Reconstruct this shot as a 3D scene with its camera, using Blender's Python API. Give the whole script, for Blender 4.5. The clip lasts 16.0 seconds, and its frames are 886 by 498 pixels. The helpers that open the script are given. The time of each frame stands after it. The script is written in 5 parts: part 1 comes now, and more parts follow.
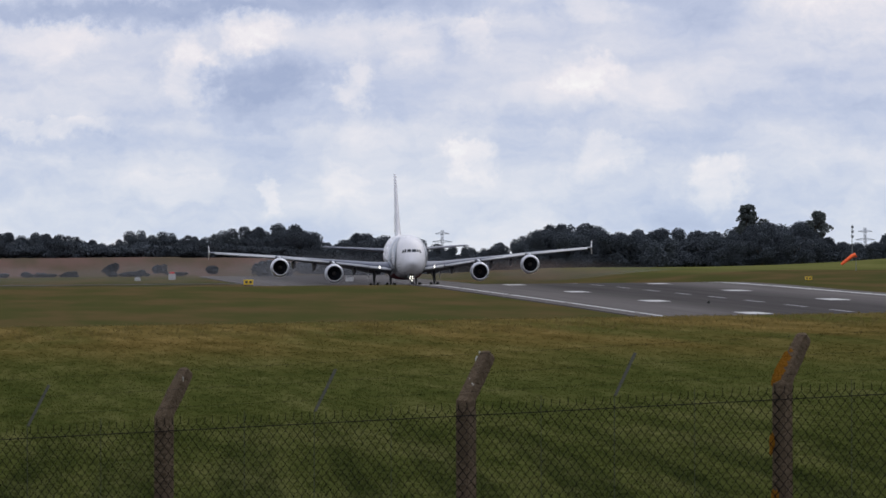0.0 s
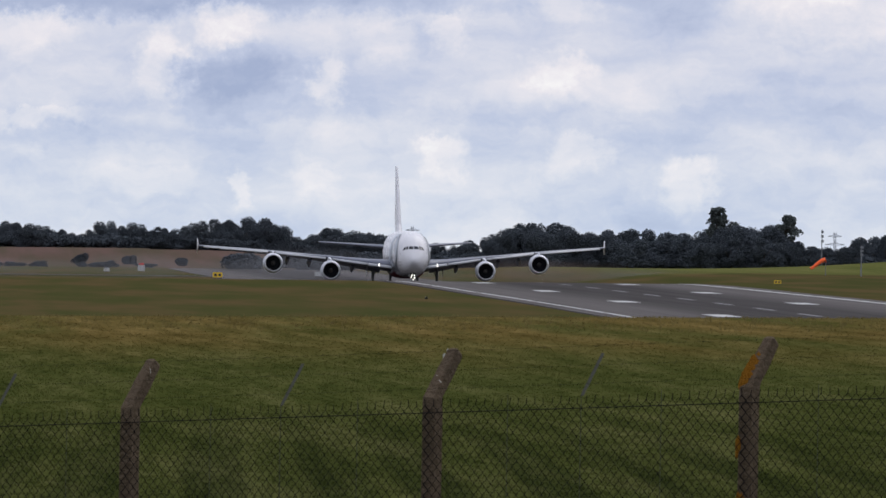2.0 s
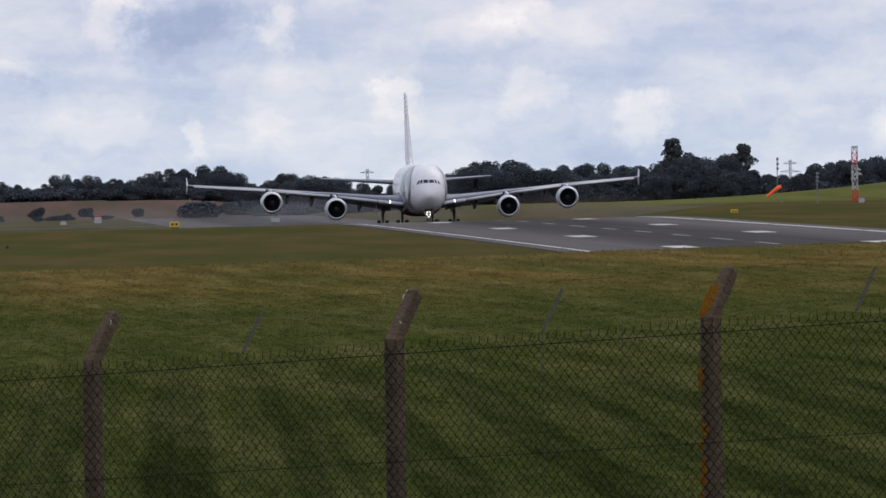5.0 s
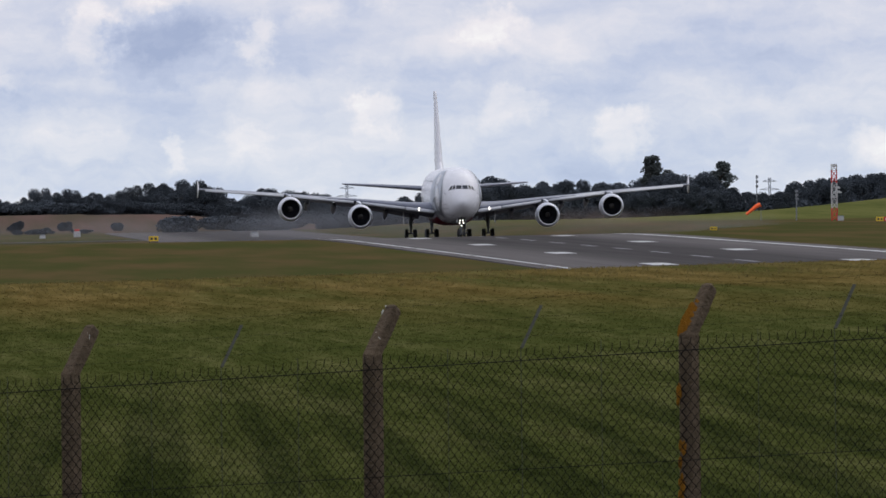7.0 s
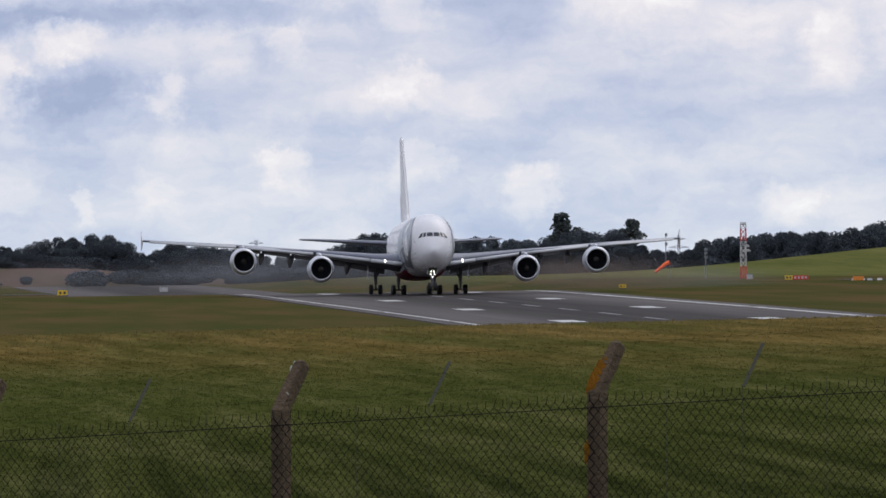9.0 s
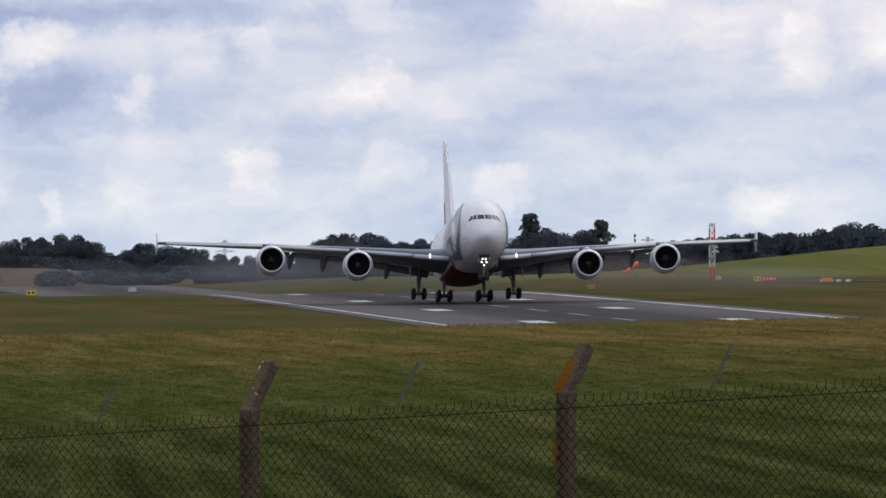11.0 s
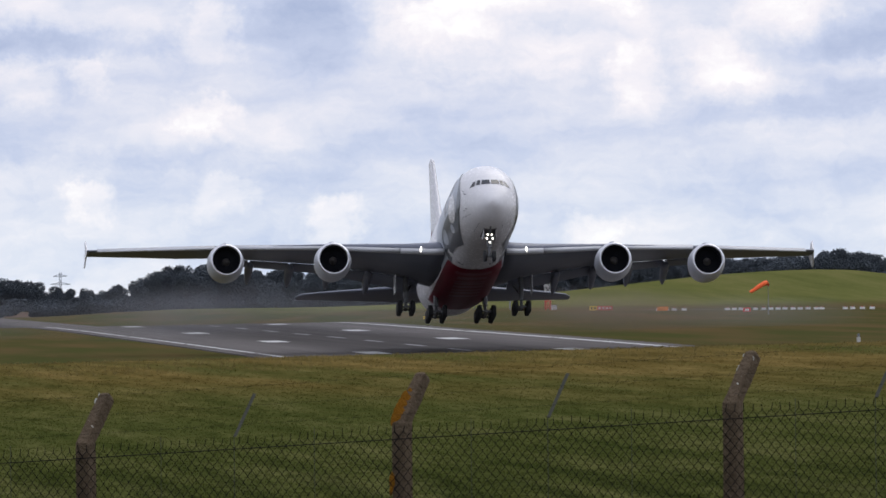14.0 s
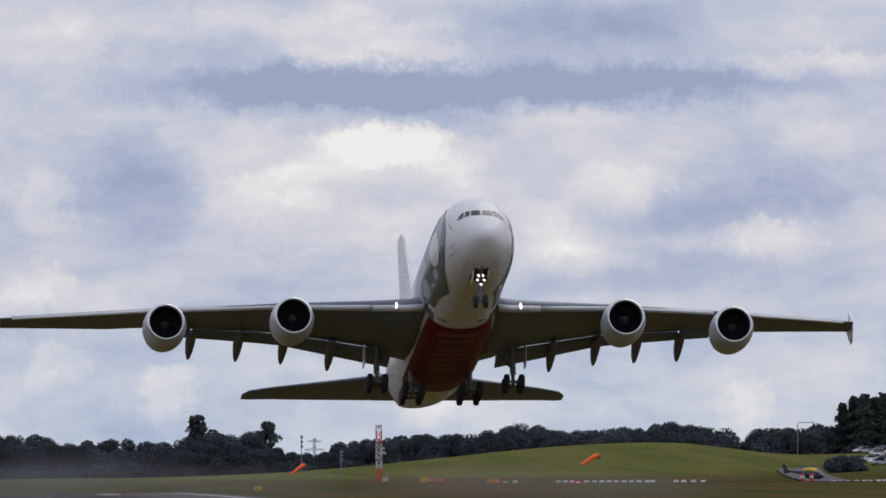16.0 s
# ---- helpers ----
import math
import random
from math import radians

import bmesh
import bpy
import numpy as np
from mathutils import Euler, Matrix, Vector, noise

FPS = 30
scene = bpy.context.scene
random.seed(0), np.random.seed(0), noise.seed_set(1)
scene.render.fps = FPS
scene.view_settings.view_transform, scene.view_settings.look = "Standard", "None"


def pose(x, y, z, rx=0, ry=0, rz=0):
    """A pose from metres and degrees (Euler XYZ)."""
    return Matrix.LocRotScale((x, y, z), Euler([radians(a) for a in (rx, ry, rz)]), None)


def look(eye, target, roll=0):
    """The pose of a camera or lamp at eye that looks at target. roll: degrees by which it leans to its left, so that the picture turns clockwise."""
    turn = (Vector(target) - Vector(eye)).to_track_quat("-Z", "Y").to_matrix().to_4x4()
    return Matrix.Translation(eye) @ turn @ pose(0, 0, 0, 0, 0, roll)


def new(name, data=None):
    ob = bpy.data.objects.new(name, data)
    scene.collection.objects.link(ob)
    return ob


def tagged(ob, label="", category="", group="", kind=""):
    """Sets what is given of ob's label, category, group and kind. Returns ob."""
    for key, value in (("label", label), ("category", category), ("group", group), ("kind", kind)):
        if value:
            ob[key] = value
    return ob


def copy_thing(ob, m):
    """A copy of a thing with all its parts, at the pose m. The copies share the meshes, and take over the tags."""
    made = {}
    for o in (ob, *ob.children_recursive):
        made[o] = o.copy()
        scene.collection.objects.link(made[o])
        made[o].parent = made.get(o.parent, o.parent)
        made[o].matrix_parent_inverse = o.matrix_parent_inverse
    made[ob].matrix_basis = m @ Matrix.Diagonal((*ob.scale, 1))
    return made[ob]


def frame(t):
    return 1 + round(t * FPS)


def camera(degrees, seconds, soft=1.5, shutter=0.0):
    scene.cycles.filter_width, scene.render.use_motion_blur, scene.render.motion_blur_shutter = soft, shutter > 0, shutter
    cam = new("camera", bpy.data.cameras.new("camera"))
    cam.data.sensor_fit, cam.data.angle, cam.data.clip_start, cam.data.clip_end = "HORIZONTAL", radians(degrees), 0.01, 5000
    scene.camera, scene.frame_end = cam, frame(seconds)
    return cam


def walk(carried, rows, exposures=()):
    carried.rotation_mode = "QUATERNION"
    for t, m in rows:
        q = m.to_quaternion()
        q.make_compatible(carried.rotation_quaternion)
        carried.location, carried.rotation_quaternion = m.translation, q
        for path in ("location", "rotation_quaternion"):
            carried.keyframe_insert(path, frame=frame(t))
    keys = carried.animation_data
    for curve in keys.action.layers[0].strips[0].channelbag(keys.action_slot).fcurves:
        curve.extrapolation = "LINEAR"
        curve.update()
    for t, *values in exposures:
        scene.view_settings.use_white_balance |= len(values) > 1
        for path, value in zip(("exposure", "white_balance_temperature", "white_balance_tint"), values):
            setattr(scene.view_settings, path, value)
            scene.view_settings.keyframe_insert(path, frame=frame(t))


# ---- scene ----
EXPO = ((0, 0.05), (9, 0.05), (11.5, 0.1), (13, 0.22), (14.5, 0.15), (15, 0.0), (16, -0.2))
SUN_POWER = 0.9
# ---- camera: a long lens held by hand on a bank beyond the end of the runway
EYE = 7.0                      # height of the lens above the datum
RUN_X = 98.6                   # centre line of the runway, along y


def aim(az, el, roll):
    a, e = radians(az), radians(el)
    d = Vector((math.sin(a) * math.cos(e), math.cos(a) * math.cos(e), math.sin(e)))
    return look((0, 0, EYE), Vector((0, 0, EYE)) + d * 100, roll)


cam = camera(5.0, 16.0, soft=1.6)
walk(cam, [(t, aim(az, el, roll)) for t, az, el, roll in (
    (0, 2.9222, 0.0007, -0.081), (0.5, 2.9910, -0.0660, 0.028), (1, 3.0843, -0.0333, -0.029),
    (1.5, 3.2123, -0.1729, 0.219), (2, 3.0932, -0.0152, 1.059), (2.5, 2.9089, -0.0068, 0.582),
    (3, 2.7602, 0.0509, 0.238), (3.5, 3.2207, 0.0925, 0.000), (4, 3.2990, -0.1915, -0.531),
    (4.5, 3.3677, -0.2831, -0.859), (4.7, 3.3310, -0.3578, -1.026), (6.8, 3.4395, -0.2399, -0.951),
    (7, 3.4562, -0.2634, -0.711), (7.5, 3.5832, -0.2214, -0.552), (8, 3.6849, -0.0195, -0.520),
    (8.5, 3.9811, 0.0413, -0.189), (9, 3.9727, 0.0488, -0.351), (11.5, 4.2119, 0.0528, -0.234),
    (12, 4.4385, 0.2125, -0.338), (12.5, 4.6006, 0.1740, -0.240), (13, 4.6912, 0.2296, -0.339),
    (13.5, 4.8686, 0.2233, -0.354), (14, 5.0793, 0.2190, -0.588), (14.5, 5.1674, 0.5920, -0.478),
    (15, 5.6922, 0.8774, -0.389), (15.5, 5.9583, 1.0831, -0.378), (16, 6.0363, 1.1797, -0.308))],
    exposures=EXPO)

# ---- sky and sun
FOCAL = 784 / math.tan(radians(2.5))
SUN_AZ, SUN_EL = 40.0, 48.0


class Tree:
    """Short-hand for a node tree."""

    def __init__(self, tree):
        self.t = tree

    def n(self, kind, ins=(), **props):
        node = self.t.nodes.new("ShaderNode" + kind)
        if "operation" in props:
            node.operation = props["operation"]
        if "use_clamp" in props:
            node.use_clamp = props["use_clamp"]
        if "data_type" in props:
            node.data_type, node.blend_type = props["data_type"], props["blend_type"]
        if "interpolation_type" in props:
            node.interpolation_type = props["interpolation_type"]
        for k, v in (ins.items() if isinstance(ins, dict) else enumerate(ins)):
            if v is None:
                continue
            if isinstance(v, bpy.types.NodeSocket):
                self.t.links.new(v, node.inputs[k])
            else:
                node.inputs[k].default_value = v
        return node

    def m(self, op, *ins, clamp=False):
        return self.n("Math", ins, operation=op, use_clamp=clamp).outputs[0]

    def v(self, op, *ins):
        node = self.n("VectorMath", ins, operation=op)
        return node.outputs["Value"] if op == "LENGTH" else node.outputs[0]

    def noise(self, vec, scale, detail=4, rough=0.55, out="Fac"):
        return self.n("TexNoise", {"Vector": vec, "Scale": scale, "Detail": detail, "Roughness": rough}).outputs[out]

    def ramp(self, fac, stops, interp="LINEAR"):
        r = self.n("ValToRGB", [fac])
        r.color_ramp.interpolation = interp
        while len(r.color_ramp.elements) < len(stops):
            r.color_ramp.elements.new(0.5)
        for e, (pos, col) in zip(r.color_ramp.elements, stops):
            e.position, e.color = pos, (*col, 1)
        return r.outputs[0]

    def mix(self, fac, a, b, blend="MIX"):
        node = self.n("Mix", data_type="RGBA", blend_type=blend)
        for k, v in ((0, fac), (6, a), (7, b)):
            if isinstance(v, bpy.types.NodeSocket):
                self.t.links.new(v, node.inputs[k])
            else:
                node.inputs[k].default_value = v if k == 0 else (*v, 1)
        return node.outputs[2]

    def smooth(self, value, a, b):
        return self.n("MapRange", {0: value, 1: a, 2: b, 3: 0.0, 4: 1.0}, interpolation_type="SMOOTHSTEP").outputs[0]


def srgb(r, g, b):
    return tuple(((c / 255 + 0.055) / 1.055) ** 2.4 if c > 10 else c / 255 / 12.92 for c in (r, g, b))


def make_world():
    """Broken cumulus over a pale blue sky: the clouds low over the horizon are laid out one by one, the rest is a layer."""
    w = bpy.data.worlds.new("sky")
    scene.world = w
    w.use_nodes = True
    w.node_tree.nodes.clear()
    s = Tree(w.node_tree)
    gen = s.n("TexCoord").outputs["Generated"]
    xyz = s.n("SeparateXYZ", [gen]).outputs
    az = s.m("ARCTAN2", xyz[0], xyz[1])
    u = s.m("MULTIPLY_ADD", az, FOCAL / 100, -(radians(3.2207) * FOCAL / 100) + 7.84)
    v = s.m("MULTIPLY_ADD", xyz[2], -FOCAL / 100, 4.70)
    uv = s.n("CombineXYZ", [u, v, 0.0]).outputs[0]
    warp = s.n("TexNoise", {"Vector": uv, "Scale": 0.9, "Detail": 4.0, "Roughness": 0.6}).outputs["Color"]
    warp = s.v("MULTIPLY", s.v("SUBTRACT", warp, (0.5, 0.5, 0.5)), (1.3, 0.8, 0.0))
    warp2 = s.n("TexNoise", {"Vector": uv, "Scale": 3.2, "Detail": 4.0, "Roughness": 0.6}).outputs["Color"]
    warp2 = s.v("MULTIPLY", s.v("SUBTRACT", warp2, (0.5, 0.5, 0.5)), (0.6, 0.42, 0.0))
    warp3 = s.n("TexNoise", {"Vector": uv, "Scale": 9.0, "Detail": 5.0, "Roughness": 0.65}).outputs["Color"]
    warp3 = s.v("MULTIPLY", s.v("SUBTRACT", warp3, (0.5, 0.5, 0.5)), (0.3, 0.24, 0.0))
    p = s.v("ADD", s.v("ADD", s.v("ADD", uv, warp), warp2), warp3)
    total = None
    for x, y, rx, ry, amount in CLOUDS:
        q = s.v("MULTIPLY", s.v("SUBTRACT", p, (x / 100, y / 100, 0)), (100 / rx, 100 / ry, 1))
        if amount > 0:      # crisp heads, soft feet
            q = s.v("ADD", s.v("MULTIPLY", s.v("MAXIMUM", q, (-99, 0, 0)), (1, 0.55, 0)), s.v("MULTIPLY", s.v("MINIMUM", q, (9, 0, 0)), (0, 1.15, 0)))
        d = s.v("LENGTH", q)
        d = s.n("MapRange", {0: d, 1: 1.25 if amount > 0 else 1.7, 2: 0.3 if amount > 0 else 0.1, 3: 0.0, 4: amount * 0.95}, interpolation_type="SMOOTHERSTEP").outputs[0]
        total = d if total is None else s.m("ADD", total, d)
    long_uv = s.v("MULTIPLY", uv, (0.42, 1.7, 1.0))
    fine = s.m("MULTIPLY", s.m("SUBTRACT", s.noise(s.v("MULTIPLY", s.v("ADD", uv, warp), (0.6, 1.1, 1.0)), 1.1, 9, 0.62), 0.5), 2.1)
    bands = s.m("MULTIPLY", s.m("SUBTRACT", s.noise(s.v("ADD", long_uv, s.v("MULTIPLY", warp, (0.3, 0.5, 0))), 0.5, 5, 0.5), 0.5), 2.3)
    local = s.m("ADD", s.m("ADD", total, fine), bands)
    # the layer overhead
    h = s.m("ADD", s.m("MAXIMUM", xyz[2], 0.0), 0.06)
    plane = s.n("CombineXYZ", [s.m("DIVIDE", xyz[0], h), s.m("DIVIDE", xyz[1], h), 0.0]).outputs[0]
    layer = s.m("MULTIPLY_ADD", s.noise(plane, 1.3, 6, 0.58), 4.0, -1.9)
    fac = s.smooth(xyz[2], 0.06, 0.12)
    dens = s.m("MULTIPLY_ADD", s.m("SUBTRACT", layer, local), fac, local)
    grad = s.smooth(xyz[2], 0.0, 0.022)
    cloud = s.ramp(s.m("MULTIPLY_ADD", dens, 0.34, 0.44), SKY_STOPS)
    low = s.mix(1.0, cloud, s.mix(grad, (1.01, 1.055, 1.04), (1.0, 1.0, 1.0)), "MULTIPLY")
    sky = s.n("TexSky")
    sky.sky_type, sky.sun_disc, sky.sun_elevation, sky.sun_rotation = "NISHITA", False, radians(SUN_EL), radians(SUN_AZ)
    clear = s.v("MULTIPLY", sky.outputs[0], (0.1, 0.1, 0.1))
    col = s.mix(0.06, low, clear)
    # cloud of a real sky grows brighter towards the zenith and the hidden sun
    lift = s.m("MULTIPLY_ADD", s.smooth(xyz[2], 0.08, 0.6), SKY_LIFT, 1.0)
    bg = s.n("Background", {0: col, 1: lift})
    s.t.links.new(bg.outputs[0], s.n("OutputWorld").inputs[0])


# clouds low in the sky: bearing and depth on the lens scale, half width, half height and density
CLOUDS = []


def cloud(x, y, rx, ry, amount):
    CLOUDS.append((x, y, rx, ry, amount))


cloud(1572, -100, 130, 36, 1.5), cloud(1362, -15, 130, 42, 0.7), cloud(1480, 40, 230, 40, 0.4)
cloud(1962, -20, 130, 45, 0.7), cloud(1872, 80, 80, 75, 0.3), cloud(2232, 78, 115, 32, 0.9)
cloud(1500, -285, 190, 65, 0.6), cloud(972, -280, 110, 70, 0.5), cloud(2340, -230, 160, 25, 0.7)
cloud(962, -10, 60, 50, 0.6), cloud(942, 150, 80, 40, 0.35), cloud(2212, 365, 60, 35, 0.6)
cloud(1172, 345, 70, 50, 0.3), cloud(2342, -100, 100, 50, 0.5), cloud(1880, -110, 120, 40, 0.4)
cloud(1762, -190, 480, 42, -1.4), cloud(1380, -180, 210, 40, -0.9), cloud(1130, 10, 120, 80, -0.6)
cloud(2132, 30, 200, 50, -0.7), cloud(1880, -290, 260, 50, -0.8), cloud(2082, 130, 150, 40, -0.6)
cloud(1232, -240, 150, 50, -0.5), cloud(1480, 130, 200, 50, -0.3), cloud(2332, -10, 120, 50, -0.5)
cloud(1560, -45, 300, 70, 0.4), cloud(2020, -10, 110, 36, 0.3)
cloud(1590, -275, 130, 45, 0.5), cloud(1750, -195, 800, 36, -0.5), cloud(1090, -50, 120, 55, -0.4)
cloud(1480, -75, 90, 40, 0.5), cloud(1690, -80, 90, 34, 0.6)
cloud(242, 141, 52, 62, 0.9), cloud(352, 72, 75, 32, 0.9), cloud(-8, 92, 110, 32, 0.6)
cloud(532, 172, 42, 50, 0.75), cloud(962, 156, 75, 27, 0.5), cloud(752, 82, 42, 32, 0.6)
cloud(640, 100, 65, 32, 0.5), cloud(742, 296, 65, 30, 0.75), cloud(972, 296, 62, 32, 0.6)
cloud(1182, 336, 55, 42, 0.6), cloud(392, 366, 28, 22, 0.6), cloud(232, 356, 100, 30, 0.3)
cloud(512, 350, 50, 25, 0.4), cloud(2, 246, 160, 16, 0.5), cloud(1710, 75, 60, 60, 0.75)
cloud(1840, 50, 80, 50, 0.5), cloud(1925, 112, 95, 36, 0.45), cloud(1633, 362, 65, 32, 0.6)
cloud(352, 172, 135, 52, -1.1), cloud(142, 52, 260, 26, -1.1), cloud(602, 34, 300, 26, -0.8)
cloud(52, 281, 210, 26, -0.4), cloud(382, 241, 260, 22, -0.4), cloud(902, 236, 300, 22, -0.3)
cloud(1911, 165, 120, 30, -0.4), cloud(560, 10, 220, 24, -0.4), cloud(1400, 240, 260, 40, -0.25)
SKY_STOPS = ((0.0, srgb(158, 172.5, 206)), (0.28, srgb(187, 197, 223)), (0.48, srgb(210, 214, 230)), (0.7, srgb(232, 229, 237)), (0.92, srgb(254, 253, 252)))
SKY_LIFT = 0.4
make_world()
sun = new("sun", bpy.data.lights.new("sun", "SUN"))
sun.data.energy, sun.data.angle, sun.data.color = SUN_POWER, radians(45), (1.0, 0.95, 0.86)
sun.matrix_world = look((math.sin(radians(SUN_AZ)) * 50, math.cos(radians(SUN_AZ)) * 50, EYE + 50 * math.tan(radians(SUN_EL))), (0, 0, EYE))
tagged(sun, "sun behind thin cloud", "sun", kind="structure")


# ---- materials
def material(name, colour, rough=0.7, metal=0.0, scale=4.0, vary=0.12, bump=0.0, bump_scale=None, emit=0.0, island=False, random_ob=False, coat=0.0, spec=0.5):
    """Paint or metal with variation at two scales."""
    mat = bpy.data.materials.new(name)
    mat.use_nodes = True
    s = Tree(mat.node_tree)
    b = s.t.nodes["Principled BSDF"]
    co = s.n("TexCoord").outputs["Object"]
    big = s.noise(co, scale, 3)
    small = s.noise(co, scale * 9, 4)
    k = s.m("MULTIPLY_ADD", s.m("ADD", s.m("MULTIPLY", big, 0.65), s.m("MULTIPLY", small, 0.35)), 2 * vary, 1 - vary)
    if island:
        k = s.m("MULTIPLY", k, s.m("MULTIPLY_ADD", s.n("NewGeometry").outputs["Random Per Island"], 0.3, 0.85))
    if random_ob:
        k = s.m("MULTIPLY", k, s.m("MULTIPLY_ADD", s.n("ObjectInfo").outputs["Random"], 0.4, 0.8))
    col = s.n("VectorMath", {0: colour, "Scale": k}, operation="SCALE").outputs[0]
    s.t.links.new(col, b.inputs["Base Color"])
    s.t.links.new(s.m("MULTIPLY_ADD", small, 0.16, rough - 0.08, clamp=True), b.inputs["Roughness"])
    b.inputs["Metallic"].default_value = metal
    b.inputs["Coat Weight"].default_value = coat
    b.inputs["Specular IOR Level"].default_value = spec
    if bump:
        bn = s.n("Bump", {"Strength": bump, "Distance": 0.05, "Height": s.noise(co, bump_scale or scale * 6, 5)})
        s.t.links.new(bn.outputs[0], b.inputs["Normal"])
    if emit:
        b.inputs["Emission Color"].default_value = (*colour, 1)
        b.inputs["Emission Strength"].default_value = emit
    return mat


def ground_material(name, blade=False):
    mat = bpy.data.materials.new(name)
    mat.use_nodes = True
    s = Tree(mat.node_tree)
    b = s.t.nodes["Principled BSDF"]
    pos = s.n("TexCoord").outputs["Object"]
    xyz = s.n("SeparateXYZ", [pos]).outputs
    flat = s.v("MULTIPLY", pos, (1.0, 0.045, 0.0))
    patch = s.noise(flat, 0.07, 4)
    mid = s.noise(flat, 0.35, 4, 0.6)
    fine = s.noise(s.v("MULTIPLY", pos, (1.0, 0.06, 1.0)), 2.2, 5, 0.62)
    tone = s.m("ADD", s.m("MULTIPLY", mid, 0.62), s.m("MULTIPLY", fine, 0.38))
    # swaths left by the mower, running away from the bank
    lane = s.m("ADD", s.m("MULTIPLY_ADD", xyz[1], -0.031, xyz[0]), s.m("MULTIPLY", s.noise(s.v("MULTIPLY", pos, (0.5, 0.06, 0.0)), 0.3, 3), 1.3))
    swath = s.m("MULTIPLY_ADD", s.m("ADD", s.m("SINE", s.m("MULTIPLY", lane, 2.0)), s.m("MULTIPLY", s.m("SINE", s.m("MULTIPLY", lane, 5.3)), 0.6)), 0.36, 0.5)
    near = s.smooth(xyz[1], 430, 260)
    green = s.ramp(tone, ((0.35, (0.0290, 0.0370, 0.0085)), (0.5, (0.0500, 0.0562, 0.0150)), (0.65, (0.0840, 0.0840, 0.0290))))
    cut = s.ramp(tone, ((0.37, (0.0090, 0.0130, 0.0034)), (0.5, (0.0198, 0.0258, 0.0072)), (0.66, (0.0450, 0.0480, 0.0170))))
    base = s.mix(s.m("MULTIPLY", s.m("MULTIPLY_ADD", s.smooth(s.m("MULTIPLY_ADD", fine, 0.5, s.m("MULTIPLY", swath, 0.75)), 0.42, 0.85), 0.62, 0.12), near), green, cut)
    straw = s.ramp(tone, ((0.36, (0.055, 0.040, 0.0112)), (0.5, (0.102, 0.074, 0.0233)), (0.66, (0.162, 0.116, 0.042))))
    wob = s.m("MULTIPLY_ADD", s.noise(flat, 0.09, 4), 160.0, -80.0)
    y = s.m("ADD", xyz[1], wob)
    seed = s.m("MULTIPLY", s.smooth(y, 480, 800), s.smooth(y, 1060, 990))
    base = s.mix(s.m("MULTIPLY", seed, s.smooth(patch, 0.25, 0.6)), base, straw)
    # rough sward along the strip: dark green with drifts of reddish seed
    rough = s.mix(s.smooth(s.noise(s.v("MULTIPLY", pos, (0.5, 0.05, 0.0)), 0.16, 4), 0.36, 0.68), (0.0426, 0.0491, 0.0167), (0.0911, 0.0605, 0.0298))
    rough = s.mix(s.m("MULTIPLY", tone, 0.6), rough, (0.0693, 0.0624, 0.0223))
    base = s.mix(s.smooth(xyz[1], 985, 1015), base, rough)
    hill = s.ramp(s.m("MULTIPLY_ADD", patch, 0.5, s.m("MULTIPLY", tone, 0.5)), ((0.35, (0.060, 0.069, 0.021)), (0.5, (0.094, 0.099, 0.031)), (0.65, (0.130, 0.120, 0.046))))
    base = s.mix(s.m("MULTIPLY", s.smooth(xyz[0], 150, 185), s.smooth(xyz[1], 2060, 2160)), base, hill)
    # heath behind the airfield on the far side
    heath = s.mix(s.smooth(patch, 0.4, 0.62), (0.080, 0.064, 0.045), (0.112, 0.074, 0.062))
    base = s.mix(s.smooth(xyz[1], 2720, 2790), base, heath)
    if blade:       # every tuft has a tone of its own
        base = s.n("VectorMath", {0: base, "Scale": s.m("MULTIPLY_ADD", s.n("NewGeometry").outputs["Random Per Island"], 0.35, 1.22)}, operation="SCALE").outputs[0]
    s.t.links.new(base, b.inputs["Base Color"])
    b.inputs["Roughness"].default_value = 0.9
    b.inputs["Specular IOR Level"].default_value = 0.0
    bn = s.n("Bump", {"Strength": 0.5, "Distance": 0.12, "Height": fine})
    s.t.links.new(bn.outputs[0], b.inputs["Normal"])
    if blade:       # blades let half of the light through
        tr = s.n("BsdfTranslucent", [base])
        mixed = s.n("MixShader", [0.5, b.outputs[0], tr.outputs[0]])
        s.t.links.new(mixed.outputs[0], s.t.nodes["Material Output"].inputs[0])
    return mat


def asphalt_material(name, tone, rubber=False):
    mat = bpy.data.materials.new(name)
    mat.use_nodes = True
    s = Tree(mat.node_tree)
    b = s.t.nodes["Principled BSDF"]
    pos = s.n("TexCoord").outputs["Object"]
    xyz = s.n("SeparateXYZ", [pos]).outputs
    grain = s.noise(pos, 3.0, 5, 0.7)
    streak = s.noise(s.v("MULTIPLY", pos, (1.0, 0.012, 0.0)), 0.55, 4)
    k = s.m("ADD", s.m("MULTIPLY", grain, 0.5), s.m("MULTIPLY", streak, 0.8))
    if rubber:      # tyre marks along the middle third
        off = s.m("ABSOLUTE", s.m("SUBTRACT", xyz[0], RUN_X))
        k = s.m("MULTIPLY", k, s.m("MULTIPLY_ADD", s.m("MULTIPLY", s.smooth(off, 17.0, 6.0), s.m("MULTIPLY_ADD", s.smooth(streak, 0.3, 0.7), 0.5, 0.6)), -0.72, 1.0))
    col = s.n("VectorMath", {0: tone, "Scale": s.m("ADD", k, 0.12 if rubber else 0.35)}, operation="SCALE").outputs[0]
    s.t.links.new(col, b.inputs["Base Color"])
    b.inputs["Roughness"].default_value = 0.85
    b.inputs["Specular IOR Level"].default_value = 0.015 if rubber else 0.08
    return mat


